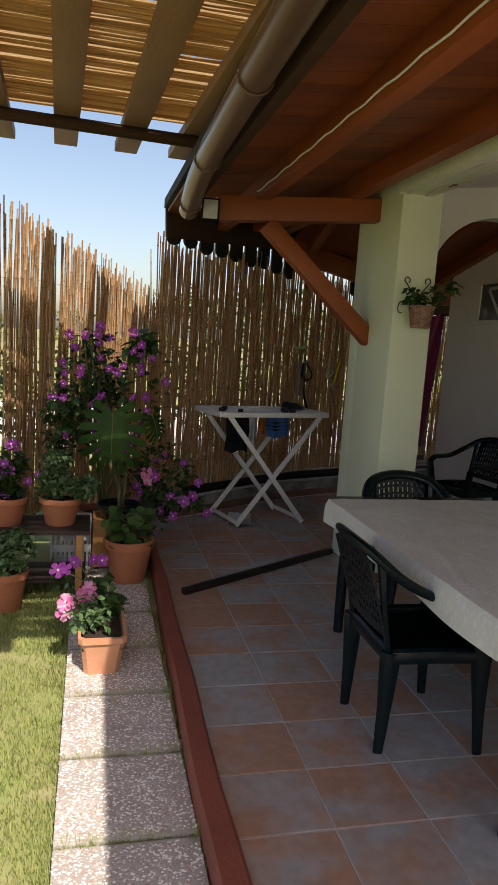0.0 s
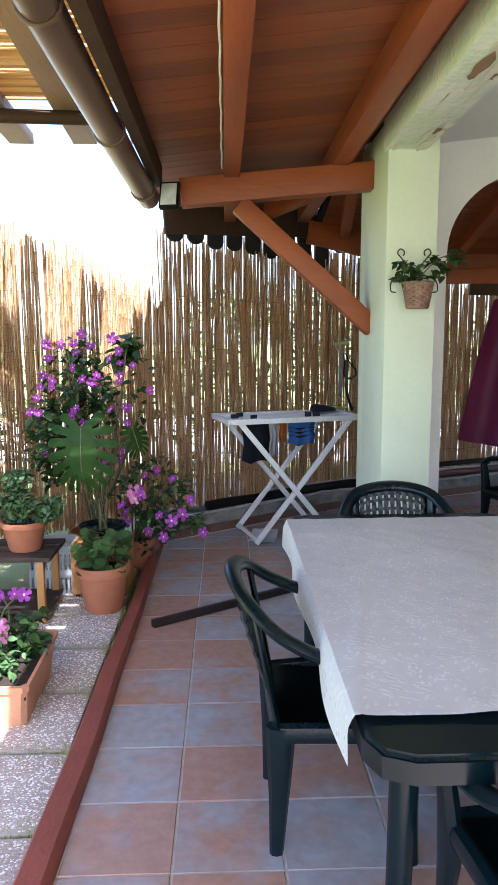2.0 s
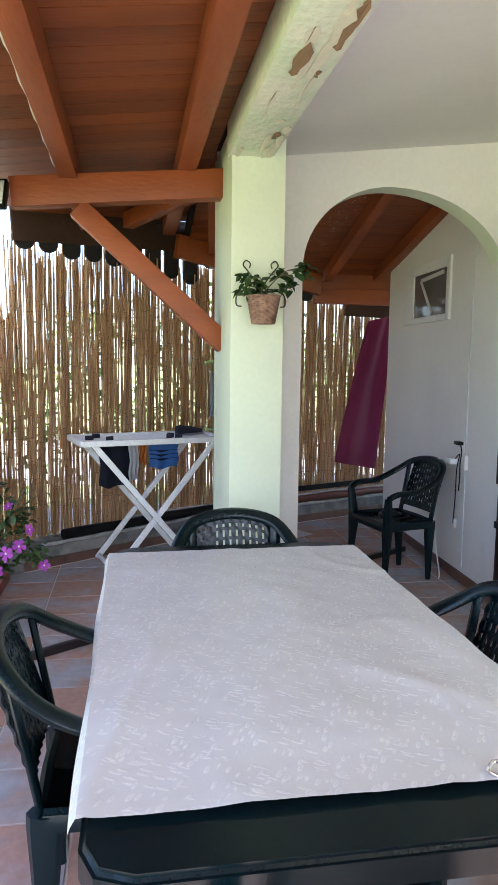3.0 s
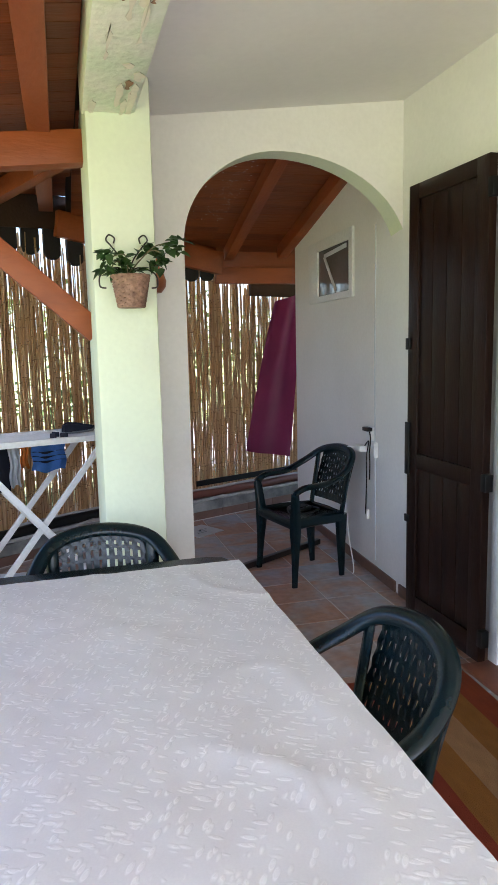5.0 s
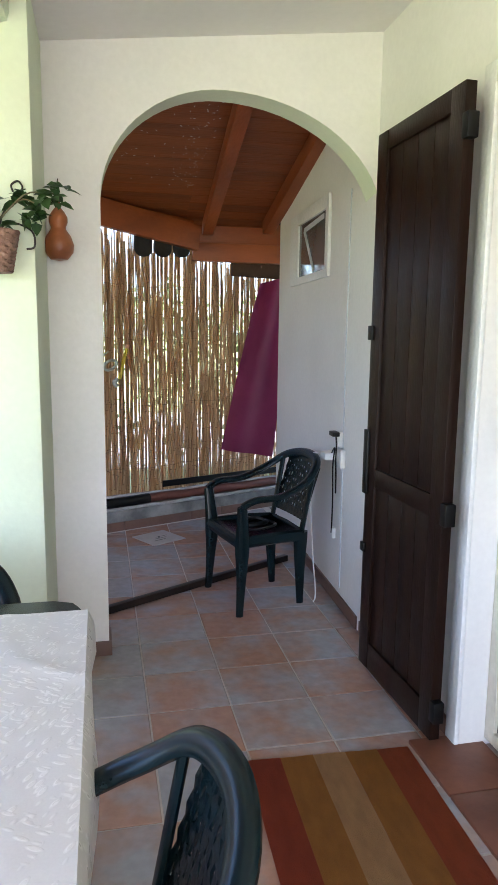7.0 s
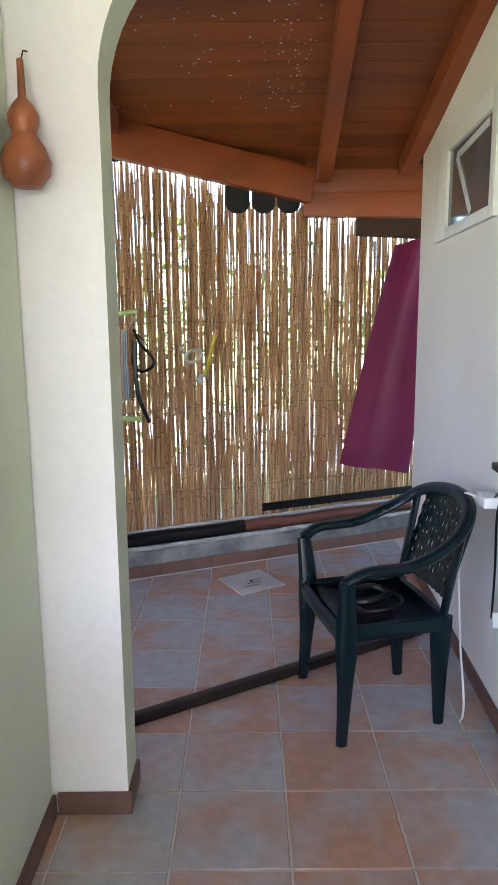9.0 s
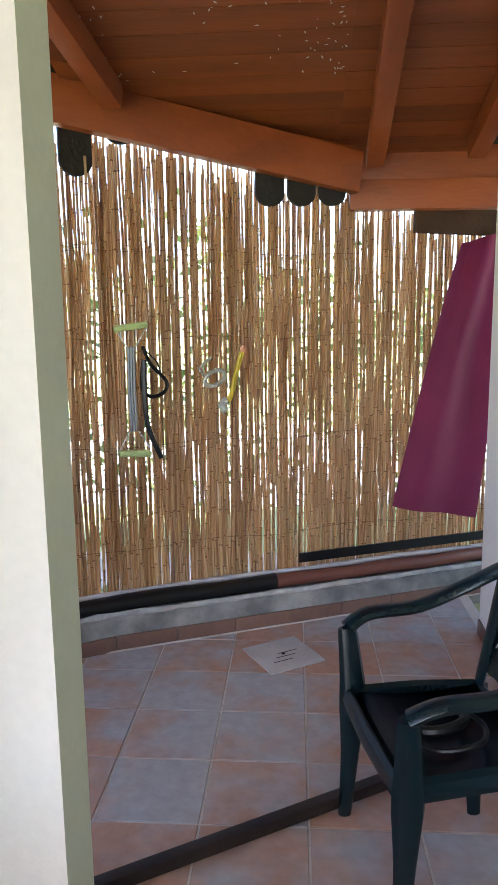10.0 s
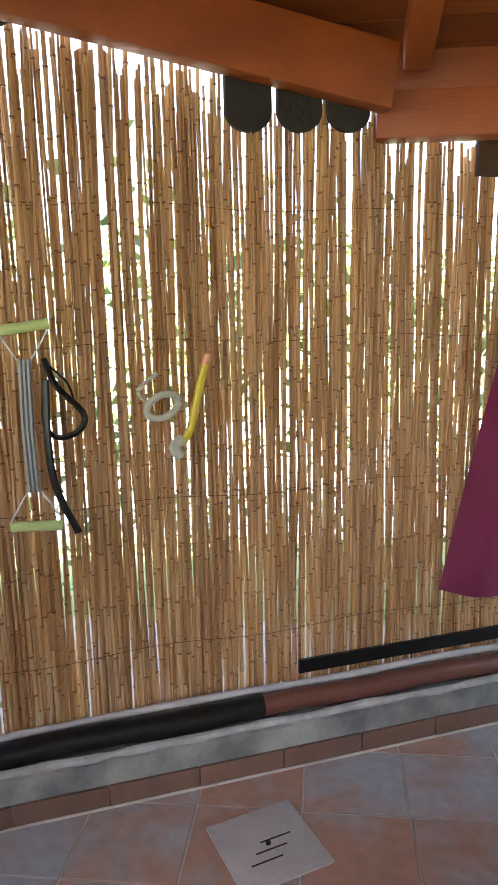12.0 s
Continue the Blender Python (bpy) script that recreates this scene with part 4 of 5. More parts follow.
# round terracotta pot with round leaves beside the kerb
p = thing("potted_plant", pose(0.185, 4.20, -0.015), "round terracotta pot with broad scalloped green leaves", "potted plant")
round_pot(p, 0.155, 0.275)
stems(rng, p, (0, 0, 0.24), [(rng.uniform(-0.12, 0.12), rng.uniform(-0.12, 0.12), rng.uniform(0.36, 0.46)) for _ in range(9)], 0.004)
bm = bmesh.new()
for k in range(85):
    a, r = rng.uniform(0, 6.3), 0.16 * rng.random() ** 0.5
    pos = Vector((r * math.cos(a), r * math.sin(a), 0.30 + rng.uniform(0, 0.20) - r * 0.4))
    q = rng.uniform(0.026, 0.042)
    m = Matrix.Translation(pos) @ Euler((rng.uniform(-0.2, 1.0), rng.uniform(-0.6, 0.6), rng.uniform(-0.8, 0.8))).to_matrix().to_4x4()
    c0 = bm.verts.new(m @ Vector((0, 0, -0.006)))
    ring = [bm.verts.new(m @ Vector((q * math.cos(u) * (1 + 0.08 * math.cos(7 * u)), q * math.sin(u) * (1 + 0.08 * math.cos(7 * u)), 0.004 * math.cos(3 * u)))) for u in [2 * math.pi * i / 14 for i in range(14)]]
    for i in range(14):
        bm.faces.new((c0, ring[i], ring[(i + 1) % 14]))
tagged(part("leaves", bm, M_LEAF, p), kind="stuff")

# long planter with pink and white flowers
p = thing("flower_planter", pose(0.0, 3.17, -0.015, 0, 0, 1), "long pale terracotta planter with pink flowers in sun", "planter")
bm = bmesh.new()
prof = [(0.0, 0.078, 0.225), (0.165, 0.098, 0.265), (0.168, 0.108, 0.278), (0.195, 0.110, 0.280), (0.195, 0.096, 0.262), (0.13, 0.092, 0.25)]
rings = []
for z, hx, hy in prof:
    rings.append([bm.verts.new((x, y, z)) for x, y in ((-hx, -hy + 0.02), (-hx + 0.02, -hy), (hx - 0.02, -hy), (hx, -hy + 0.02), (hx, hy - 0.02), (hx - 0.02, hy), (-hx + 0.02, hy), (-hx, hy - 0.02))])
for a, b in zip(rings, rings[1:]):
    for k in range(8):
        bm.faces.new((a[k], a[(k + 1) % 8], b[(k + 1) % 8], b[k]))
bm.faces.new(rings[0][::-1])
part("trough", bm, M_TERRA_LIGHT, p)
bm = bmesh.new()
box(bm, -0.091, 0.091, -0.248, 0.248, 0.12, 0.165, 0.01)
part("soil", bm, M_SOIL, p)
TIPS = [(-0.02, 0.12, 0.43), (-0.20, 0.02, 0.42), (-0.13, 0.20, 0.40), (-0.09, -0.04, 0.33), (-0.16, -0.14, 0.30)]
stems(rng, p, (-0.06, 0.0, 0.16), TIPS, 0.004)
bush(rng, 190, (-0.07, 0.10, 0.27), (0.17, 0.17, 0.11), 0.055, M_LEAF_DARK, p)
bush(rng, 60, (0.05, 0.08, 0.23), (0.05, 0.07, 0.05), 0.055, M_LEAF, p, lobes=1)
bush(rng, 260, (-0.06, -0.08, 0.23), (0.13, 0.17, 0.10), 0.04, M_LEAF_HERB, p)
for tip in TIPS[:3]:
    flowers(rng, 2, tip, (0.025, 0.02, 0.015), 0.036, FLOWERS, p)
for tip in TIPS[3:]:
    flowers(rng, 6, tip, (0.045, 0.03, 0.035), 0.036, FLOWERS_PINK, p)

# wooden box on castors with a bowl, a monstera and trailing flowers
b = thing("planter_box", pose(0.13, 4.53, -0.045), "ochre wooden box on castors under a plant bowl", "wooden box")
for x0, x1, y0, y1 in ((-0.17, 0.17, -0.15, -0.132), (-0.17, 0.17, 0.132, 0.15), (-0.17, -0.152, -0.132, 0.132), (0.152, 0.17, -0.132, 0.132)):
    bm = bmesh.new()
    box(bm, x0, x1, y0, y1, 0.045, 0.355, 0.003)
    part("side_board", bm, M_YELLOWWOOD, b)
bm = bmesh.new()
box(bm, -0.152, 0.152, -0.132, 0.132, 0.30, 0.34)
part("top_board", bm, M_YELLOWWOOD, b)
for x in (-0.14, 0.14):
    for y in (-0.12, 0.12):
        bm = bmesh.new()
        tube(bm, [(x - 0.012, y, 0.0225), (x + 0.012, y, 0.0225)], 0.0225, 12)
        part("castor", bm, M_BLACK, b)
p = thing("monstera", pose(0.13, 4.53, 0.295), "swiss cheese plant with split leaves in a dark green bowl", "potted plant")
bm = bmesh.new()
lathe(bm, [(0.0, 0.0), (0.10, 0.0), (0.135, 0.07), (0.15, 0.10), (0.145, 0.105), (0.125, 0.08), (0.0, 0.075)], 28)
part("bowl", bm, M_PLASTIC, p)


def monstera_leaf(parent, m, size):
    """A heart-shaped leaf whose blade is slit into curved fingers on both sides of the midrib."""
    bm = bmesh.new()
    n = 8

    def spot(side, t, reach):
        ang = radians(138 - 116 * t ** 0.8)
        r = size * reach * (0.60 * math.sin(math.pi * (0.20 + 0.74 * t)) ** 0.8)
        x, y = r * math.sin(ang), -size * 0.80 * t - r * math.cos(ang) - size * 0.12 * reach * reach * t
        return m @ Vector((side * x, y, 0.06 * size * reach - 0.16 * size * reach * reach - 0.14 * size * (y / size) ** 2))

    for side in (-1, 1):
        for k in range(n):
            a, b = k / n, (k + 1) / n
            gap = 0.13 * (b - a)
            rows = []
            for reach, g in ((0.0, 0.0), (0.22, 0.0), (0.40, 0.0), (0.46, gap), (0.66, gap * 1.2), (0.84, gap * 1.3), (0.95, gap * 2.0), (1.0, gap * 3.2)):
                rows.append([bm.verts.new(spot(side, a + g + (b - a - 2 * g) * u, reach)) for u in (0.0, 0.5, 1.0)])
            for p0, p1 in zip(rows, rows[1:]):
                for i in (0, 1):
                    f = (p0[i], p0[i + 1], p1[i + 1], p1[i])
                    bm.faces.new(f if side < 0 else f[::-1])
    bmesh.ops.remove_doubles(bm, verts=bm.verts, dist=0.0005)
    leaf = part("leaf", bm, M_MONSTERA, parent)
    bm = bmesh.new()
    tube(bm, [spot(1, t, 0.0) for t in (0.0, 0.3, 0.6, 0.9)], 0.0035, 6)
    part("midrib", bm, M_STEM, leaf)


for (x, y, z), size, rot in (((-0.07, -0.20, 0.74), 0.36, (80, 0, -8)), ((0.20, 0.02, 0.70), 0.17, (70, -10, 40))):
    monstera_leaf(p, Matrix.Translation((x, y, z)) @ Euler([radians(a) for a in rot]).to_matrix().to_4x4(), size)
    stems(rng, p, (0.0, 0.0, 0.08), [(x, y, z)], 0.007)
stems(rng, p, (0.02, -0.03, 0.08), [(0.03, -0.03, 0.30), (-0.03, -0.02, 0.28)], 0.012, "trunk")

p = thing("flowering_shrub", pose(0.02, 4.86, -0.06), "tall shrub full of purple-pink five-petalled flowers", "flowering shrub")
round_pot(p, 0.17, 0.34)
tips = [(rng.uniform(-0.3, 0.33), rng.uniform(-0.2, 0.12), rng.uniform(1.0, 1.55)) for _ in range(12)]
stems(rng, p, (0, 0, 0.3), tips, 0.007)
bush(rng, 760, (0.0, -0.05, 1.12), (0.42, 0.24, 0.50), 0.07, M_LEAF_DARK, p, lobes=4)
bush(rng, 120, (0.22, 0.0, 1.48), (0.12, 0.10, 0.13), 0.09, M_LEAF, p, lobes=1)
flowers(rng, 46, (0.0, -0.08, 1.18), (0.42, 0.26, 0.46), 0.034, FLOWERS, p)

p = thing("flowering_shrub", pose(0.36, 4.78, -0.06), "low trailing shrub with pink flowers leaning over the kerb", "flowering shrub")
round_pot(p, 0.12, 0.24, y=0.22, x=-0.08)
tips = [(rng.uniform(-0.1, 0.42), rng.uniform(-0.25, 0.1), rng.uniform(0.4, 0.85)) for _ in range(10)]
stems(rng, p, (-0.08, 0.22, 0.21), tips, 0.006)
bush(rng, 330, (0.08, 0.0, 0.50), (0.28, 0.22, 0.30), 0.06, M_LEAF_DARK, p)
bush(rng, 90, (0.30, -0.02, 0.42), (0.16, 0.12, 0.07), 0.05, M_LEAF, p, lobes=1)
flowers(rng, 17, (0.12, -0.02, 0.50), (0.33, 0.24, 0.28), 0.036, FLOWERS, p)
flowers(rng, 3, (-0.06, -0.12, 0.62), (0.06, 0.05, 0.05), 0.045, FLOWERS_PINK, p)

# stand with potted herbs
st = thing("plant_stand", pose(-0.42, 4.16, -0.06), "low dark wooden plant stand with pale legs", "plant stand")
for k in range(3):
    bm = bmesh.new()
    box(bm, -0.36, 0.36, -0.19 + 0.13 * k, -0.07 + 0.13 * k, 0.40, 0.425, 0.003)
    part("board", bm, M_OLDWOOD, st)
for x in (-0.32, 0.30):
    for y in (-0.16, 0.16):
        bm = bmesh.new()
        box(bm, x - 0.02, x + 0.02, y - 0.02, y + 0.02, 0, 0.40, 0.003)
        part("leg", bm, M_YELLOWWOOD, st)
bm = bmesh.new()
box(bm, -0.34, 0.34, -0.17, 0.17, 0.10, 0.12, 0.003)
part("shelf", bm, M_OLDWOOD, st)
for x, y, z, r, h, leaves_n, rad, mat, lab, fl in (
        (-0.24, 4.15, 0.365, 0.125, 0.17, 1500, (0.19, 0.16, 0.15), M_LEAF_HERB, "terracotta pot with a bushy small-leaved herb", 0),
        (-0.55, 4.14, 0.365, 0.12, 0.17, 420, (0.17, 0.15, 0.17), M_LEAF_DARK, "red-brown pot with purple flowers on the stand", 14),
        (-0.52, 3.86, -0.06, 0.12, 0.24, 800, (0.16, 0.13, 0.13), M_LEAF_HERB, "terracotta pot with a dense grey-green herb", 0),
        (-0.80, 3.98, -0.06, 0.13, 0.30, 420, (0.19, 0.16, 0.16), M_LEAF, "terracotta pot with leafy green plant on the lawn", 0),
        (-0.86, 4.40, -0.06, 0.15, 0.32, 480, (0.22, 0.18, 0.34), M_LEAF_DARK, "large pot with a purple flowering bush by the fence", 16)):
    p = thing("potted_plant", pose(x, y, z), lab, "potted plant")
    round_pot(p, r, h)
    stems(rng, p, (0, 0, h * 0.9), [(rng.uniform(-0.6, 0.6) * rad[0], rng.uniform(-0.6, 0.6) * rad[1], h + rad[2] * rng.uniform(0.8, 1.6)) for _ in range(6)], 0.003)
    bush(rng, leaves_n, (0, 0, h + rad[2] * 0.75), rad, 0.042 if mat is M_LEAF_HERB else 0.055, mat, p)
    if fl:
        flowers(rng, fl, (0, 0, h + rad[2]), rad, 0.036, FLOWERS, p)

# pierced white crate
cr = thing("crate", pose(-0.18, 4.56, -0.06), "pale grey pierced plastic crate behind the pots", "crate")
for x0, x1, y0, y1 in ((-0.13, 0.13, -0.13, -0.122), (-0.13, 0.13, 0.122, 0.13), (-0.13, -0.122, -0.122, 0.122), (0.122, 0.13, -0.122, 0.122)):
    bm = bmesh.new()
    for z in (0.0, 0.15, 0.30):
        box(bm, x0, x1, y0, y1, z, z + 0.05)
    for k in range(9):
        t0, t1 = k / 9, (k + 0.5) / 9
        for z in (0.05, 0.20):
            if x1 - x0 > y1 - y0:
                box(bm, x0 + (x1 - x0) * t0, x0 + (x1 - x0) * t1, y0 + 0.001, y1 - 0.001, z, z + 0.10)
            else:
                box(bm, x0 + 0.001, x1 - 0.001, y0 + (y1 - y0) * t0, y0 + (y1 - y0) * t1, z, z + 0.10)
    part("crate_side", bm, M_PALE, cr)

# shrubs beyond the fence
bm_items = []
for k in range(21000):
    x = rng.uniform(-3.0, 5.0)
    y = fence_y(x) + rng.uniform(0.35, 3.2)
    z = rng.random() ** 0.85 * (2.05 + 0.5 * noise.noise((x * 1.2, 0, 7)) - (0.45 if x < 0.5 else 0))
    if noise.noise((x * 1.8, y * 1.2, z * 1.8)) < (-0.05 if z > 0.5 else 0.15):
        continue
    m = Matrix.Translation((x, y, z)) @ Euler((rng.uniform(-1, 1), rng.uniform(-1, 1), rng.uniform(0, 6.3))).to_matrix().to_4x4()
    l = rng.uniform(0.05, 0.11)
    v = [tuple(m @ Vector(q)) for q in ((0, 0, 0), (l * 0.32, l * 0.5, 0.01), (0, l, 0), (-l * 0.32, l * 0.5, 0.01))]
    bm_items.append((v, [(0, 1, 2, 3)]))
scatter("shrubs", bm_items, M_HEDGE, "sunlit yellow-green shrubs beyond the reed fence", "shrubs")

# ---- wall basket and gourd on the pillar ----
bk = thing("wall_basket", pose(1.90, 3.925, 1.69), "wicker wall basket with trailing leaves and iron scrolls", "hanging basket")
bm = bmesh.new()
prof = [(0.0, 0.0, 0)] + [(0.062 + 0.030 * k / 26, 0.155 * k / 26, k) for k in range(27)] + [(0.086, 0.150, 0), (0.06, 0.13, 0), (0.0, 0.13, 0)]
rings = [[bm.verts.new(((r + (0.0035 * (-1) ** (i // 2 + k // 2) + 0.002 * (k % 2) if k else 0)) * math.cos(2 * math.pi * i / 40), (r + (0.0035 * (-1) ** (i // 2 + k // 2) if k else 0)) * math.sin(2 * math.pi * i / 40), z)) for i in range(40)] for r, z, k in prof]
for a, b in zip(rings, rings[1:]):
    for i in range(40):
        bm.faces.new((a[i], a[(i + 1) % 40], b[(i + 1) % 40], b[i]))
part("basket", bm, M_WICKER, bk)
for s in (-1, 1):
    bm = bmesh.new()
    tube(bm, curve_points([(0, 0.10, 0.10), (s * 0.02, 0.10, 0.22), (s * 0.075, 0.10, 0.30), (s * 0.10, 0.10, 0.33), (s * 0.085, 0.10, 0.355), (s * 0.06, 0.10, 0.34), (s * 0.065, 0.10, 0.315)], 5), 0.004, 6)
    part("scroll", bm, M_IRON, bk)
    bm = bmesh.new()
    tube(bm, curve_points([(0, 0.10, 0.16), (s * 0.05, 0.10, 0.20), (s * 0.13, 0.09, 0.17), (s * 0.14, 0.08, 0.11), (s * 0.11, 0.08, 0.10)], 5), 0.004, 6)
    part("scroll", bm, M_IRON, bk)
bush(rng, 80, (-0.06, 0.0, 0.20), (0.10, 0.06, 0.07), 0.055, M_LEAF_DARK, bk)
bush(rng, 45, (0.12, 0.02, 0.24), (0.13, 0.05, 0.06), 0.06, M_LEAF_DARK, bk, lobes=1)
stems(rng, bk, (0, 0, 0.15), [(0.22, 0.02, 0.30), (0.15, 0.0, 0.26), (-0.13, 0.0, 0.22), (-0.10, -0.02, 0.17)], 0.003)
bm = bmesh.new()
for k in range(10):
    t = k / 9
    m = Matrix.Translation((0.10 + 0.17 * t, 0.03, 0.22 + 0.12 * math.sin(t * 2.2))) @ Euler((rng.uniform(-1.2, 0.4), rng.uniform(-0.6, 0.6), rng.uniform(-2.2, -0.4))).to_matrix().to_4x4()
    leaf_shape(bm, m, 0.06, 0.045)
part("trailing_leaves", bm, M_LEAF_DARK, bk)

bk.scale = (0.88, 0.88, 0.88)
gd = thing("gourd_ornament", pose(2.078, 4.505, 1.79), "brown glazed gourd ornament hanging on the wall", "ornament")
bm = bmesh.new()
lathe(bm, [(0.0, 0.0), (0.035, 0.006), (0.058, 0.035), (0.062, 0.065), (0.05, 0.10), (0.032, 0.125), (0.030, 0.135), (0.038, 0.155), (0.038, 0.175), (0.025, 0.198), (0.010, 0.215), (0.008, 0.30), (0.0, 0.305)], 20)
part("body", bm, M_GOURD, gd)
bm = bmesh.new()
tube(bm, [(0, 0, 0.29), (0, 0.03, 0.33), (0, 0.064, 0.34)], 0.002, 6)
part("cord", bm, M_POLE, gd)

# ---- lamp, cable ----
fl = thing("floodlight", pose(0.605, 4.29, 2.32, -18, 0, -12), "small black floodlight with glass front under the eave", "floodlight")
bm = bmesh.new()
box(bm, -0.055, 0.055, -0.02, 0.02, -0.075, 0.075, 0.006)
part("housing", bm, M_BLACK, fl)
bm = bmesh.new()
box(bm, -0.044, 0.044, -0.0235, -0.0195, -0.062, 0.062, 0.001)
part("glass", bm, M_LAMPGLASS, fl)
bm = bmesh.new()
tube(bm, curve_points([(0, 0.02, 0), (0.03, 0.05, 0.01), (0.02, 0.08, 0.04)], 4), 0.008, 6)
part("bracket", bm, M_BLACK, fl)

bm = bmesh.new()
pts = []
for k in range(60):
    y = -1.2 + 5.5 * k / 59
    sag = 0.012 * math.sin(k * 0.9) ** 2
    pts.append((0.90 - 0.004 - sag * 0.3, y, deck_a(0.90) - 0.085 - sag))
tube(bm, pts, 0.0045, 6)
tagged(finish("cable", bm, M_WHITE), "thin white cable clipped along the purlin", "cable")

# ---- skirting, threshold, rug ----
bm = bmesh.new()
box(bm, WALL_X - 0.012, WALL_X + 0.001, 3.65, ARCH_Y, 0, 0.07, 0.003)
beam(bm, (rear_x(4.62) - 0.005, 4.62, 0.035), (rear_x(6.69) - 0.005, 6.69, 0.035), 0.012, 0.07, 0.003)
box(bm, 1.738, 2.037, 4.008, 4.021, 0, 0.07, 0.003)
box(bm, 2.024, 2.037, 4.022, 4.557, 0, 0.07, 0.003)
box(bm, 2.039, JAMB + 0.012, 4.558, 4.571, 0, 0.07, 0.003)
box(bm, JAMB - 0.001, JAMB + 0.012, 4.573, ARCH_BACK, 0, 0.07, 0.003)
structure("baseboard", bm, M_SKIRT, "dark brown tile skirting", "baseboard")
th = tagged(new("threshold"), "red-brown clay tile threshold of the house door", "threshold", kind="structure")
for k in range(4):
    bm = bmesh.new()
    y0 = 2.36 + 0.32 * k
    box(bm, 3.33, 3.60, y0 + 0.003, y0 + 0.317, -0.005, 0.012, 0.003)
    part("tile", bm, M_SILL, th)

rug = thing("rug", pose(2.96, 2.42, 0.0, 0, 0, -2.5), "flat-woven rug with rust, ochre and straw stripes", "rug")
for k, mi in enumerate((0, 1, 2, 1, 3)):
    bm = bmesh.new()
    x0 = -0.30 + 0.12 * k
    nseg = 24
    rows = [[bm.verts.new((x0 + w, -1.2 + 2.4 * j / nseg + 0.008 * noise.noise((x0 * 9 + w * 20, j, 2)), 0.008 + 0.003 * noise.noise((j * 0.7, x0 * 4, 1)))) for w in (0, 0.06, 0.12)] for j in range(nseg + 1)]
    for a, c in zip(rows, rows[1:]):
        for i in range(2):
            bm.faces.new((a[i], a[i + 1], c[i + 1], c[i]))
    bmesh.ops.solidify(bm, geom=bm.faces[:], thickness=0.006)
    part("stripe", bm, RUG[mi], rug)

# ---- window and wiring on the house wall ----
win = thing("window_1", pose(rear_x(5.70), 5.70, 2.045, 0, 0, SKEW), "small white-framed window with dark pane", "window", kind="structure")
for y0, y1, z0, z1 in ((-0.40, -0.335, -0.215, 0.245), (0.335, 0.555, -0.215, 0.245), (-0.335, 0.335, 0.168, 0.245), (-0.335, 0.335, -0.215, -0.168)):
    bm = bmesh.new()
    box(bm, -0.022, -0.001, y0, y1, z0, z1, 0.005)
    part("window_frame", bm, M_WHITE, win)
bm = bmesh.new()
box(bm, -0.008, -0.001, -0.335, 0.335, -0.168, 0.168)
part("pane", bm, M_GLASS, win)
# reflection on the pane, laid on as two pale diagonal strips
bm = bmesh.new()
beam(bm, (-0.011, -0.05, -0.15), (-0.011, 0.20, 0.12), 0.004, 0.035, 0.001)
beam(bm, (-0.011, 0.20, 0.12), (-0.011, -0.27, 0.14), 0.004, 0.03, 0.001)
part("pane_reflection", bm, M_PALE, win)

so = thing("wall_socket", pose(rear_x(4.97), 4.97, 0.84, 0, 0, SKEW), "white wall sockets with black adapter and hanging leads", "socket")
bm = bmesh.new()
box(bm, -0.03, 0.0, -0.07, 0.03, -0.05, 0.05, 0.006)
part("socket_box", bm, M_WHITE, so)
bm = bmesh.new()
box(bm, -0.03, 0.0, -0.02, 0.06, 0.055, 0.14, 0.006)
part("junction_box", bm, M_WHITE, so)
bm = bmesh.new()
box(bm, -0.07, -0.03, -0.05, 0.03, 0.12, 0.145, 0.006)
part("plug", bm, M_BLACK, so)
bm = bmesh.new()
box(bm, -0.09, -0.03, 0.02, 0.12, -0.02, 0.02, 0.008)
part("plug", bm, M_WHITE, so)
for mat, pts in ((M_BLACK, [(-0.05, -0.04, 0.13), (-0.06, -0.09, 0.08), (-0.05, -0.05, 0.0), (-0.04, -0.03, -0.10), (-0.03, 0.0, -0.20)]),
                 (M_BLACK, [(-0.05, 0.03, 0.02), (-0.06, -0.06, 0.06), (-0.05, 0.0, -0.05), (-0.03, 0.05, -0.25), (-0.02, 0.09, -0.45)]),
                 (M_WHITE, [(-0.09, 0.12, 0.0), (-0.12, 0.20, -0.03), (-0.10, 0.27, -0.30), (-0.09, 0.22, -0.62), (-0.10, 0.10, -0.82), (-0.16, 0.0, -0.852)])):
    bm = bmesh.new()
    tube(bm, curve_points(pts, 6), 0.0045, 6)
    part("lead", bm, mat, so)
bm = bmesh.new()
box(bm, -0.02, 0.0, 0.07, 0.11, -0.48, -0.42, 0.004)
part("small_socket", bm, M_WHITE, so)
bm = bmesh.new()
tube(bm, [(-0.004, -0.03, 1.40), (-0.004, -0.02, 0.6), (-0.004, -0.04, -0.73)], 0.004, 6)
part("conduit", bm, M_PALE, so)

# ---- rails on the floor, cover plate ----
for a, c in (((0.50, 3.87, 0.02), (1.72, 4.65, 0.02)), ((1.95, 4.89, 0.02), (3.43, 5.755, 0.02))):
    bm = bmesh.new()
    beam(bm, a, c, 0.04, 0.04, 0.006)
    tagged(finish("wooden_bar", bm, M_BAR), "dark wooden bar lying on the tiles", "wooden bar", "bars on the floor")
mh = thing("drain_cover", pose(2.634, 6.41, 0, 0, 0, 30.8), "pale square drain cover with slots in the floor", "drain cover")
bm = bmesh.new()
box(bm, -0.141, 0.141, -0.141, 0.141, -0.001, 0.006, 0.002)
part("plate", bm, M_COVER, mh)
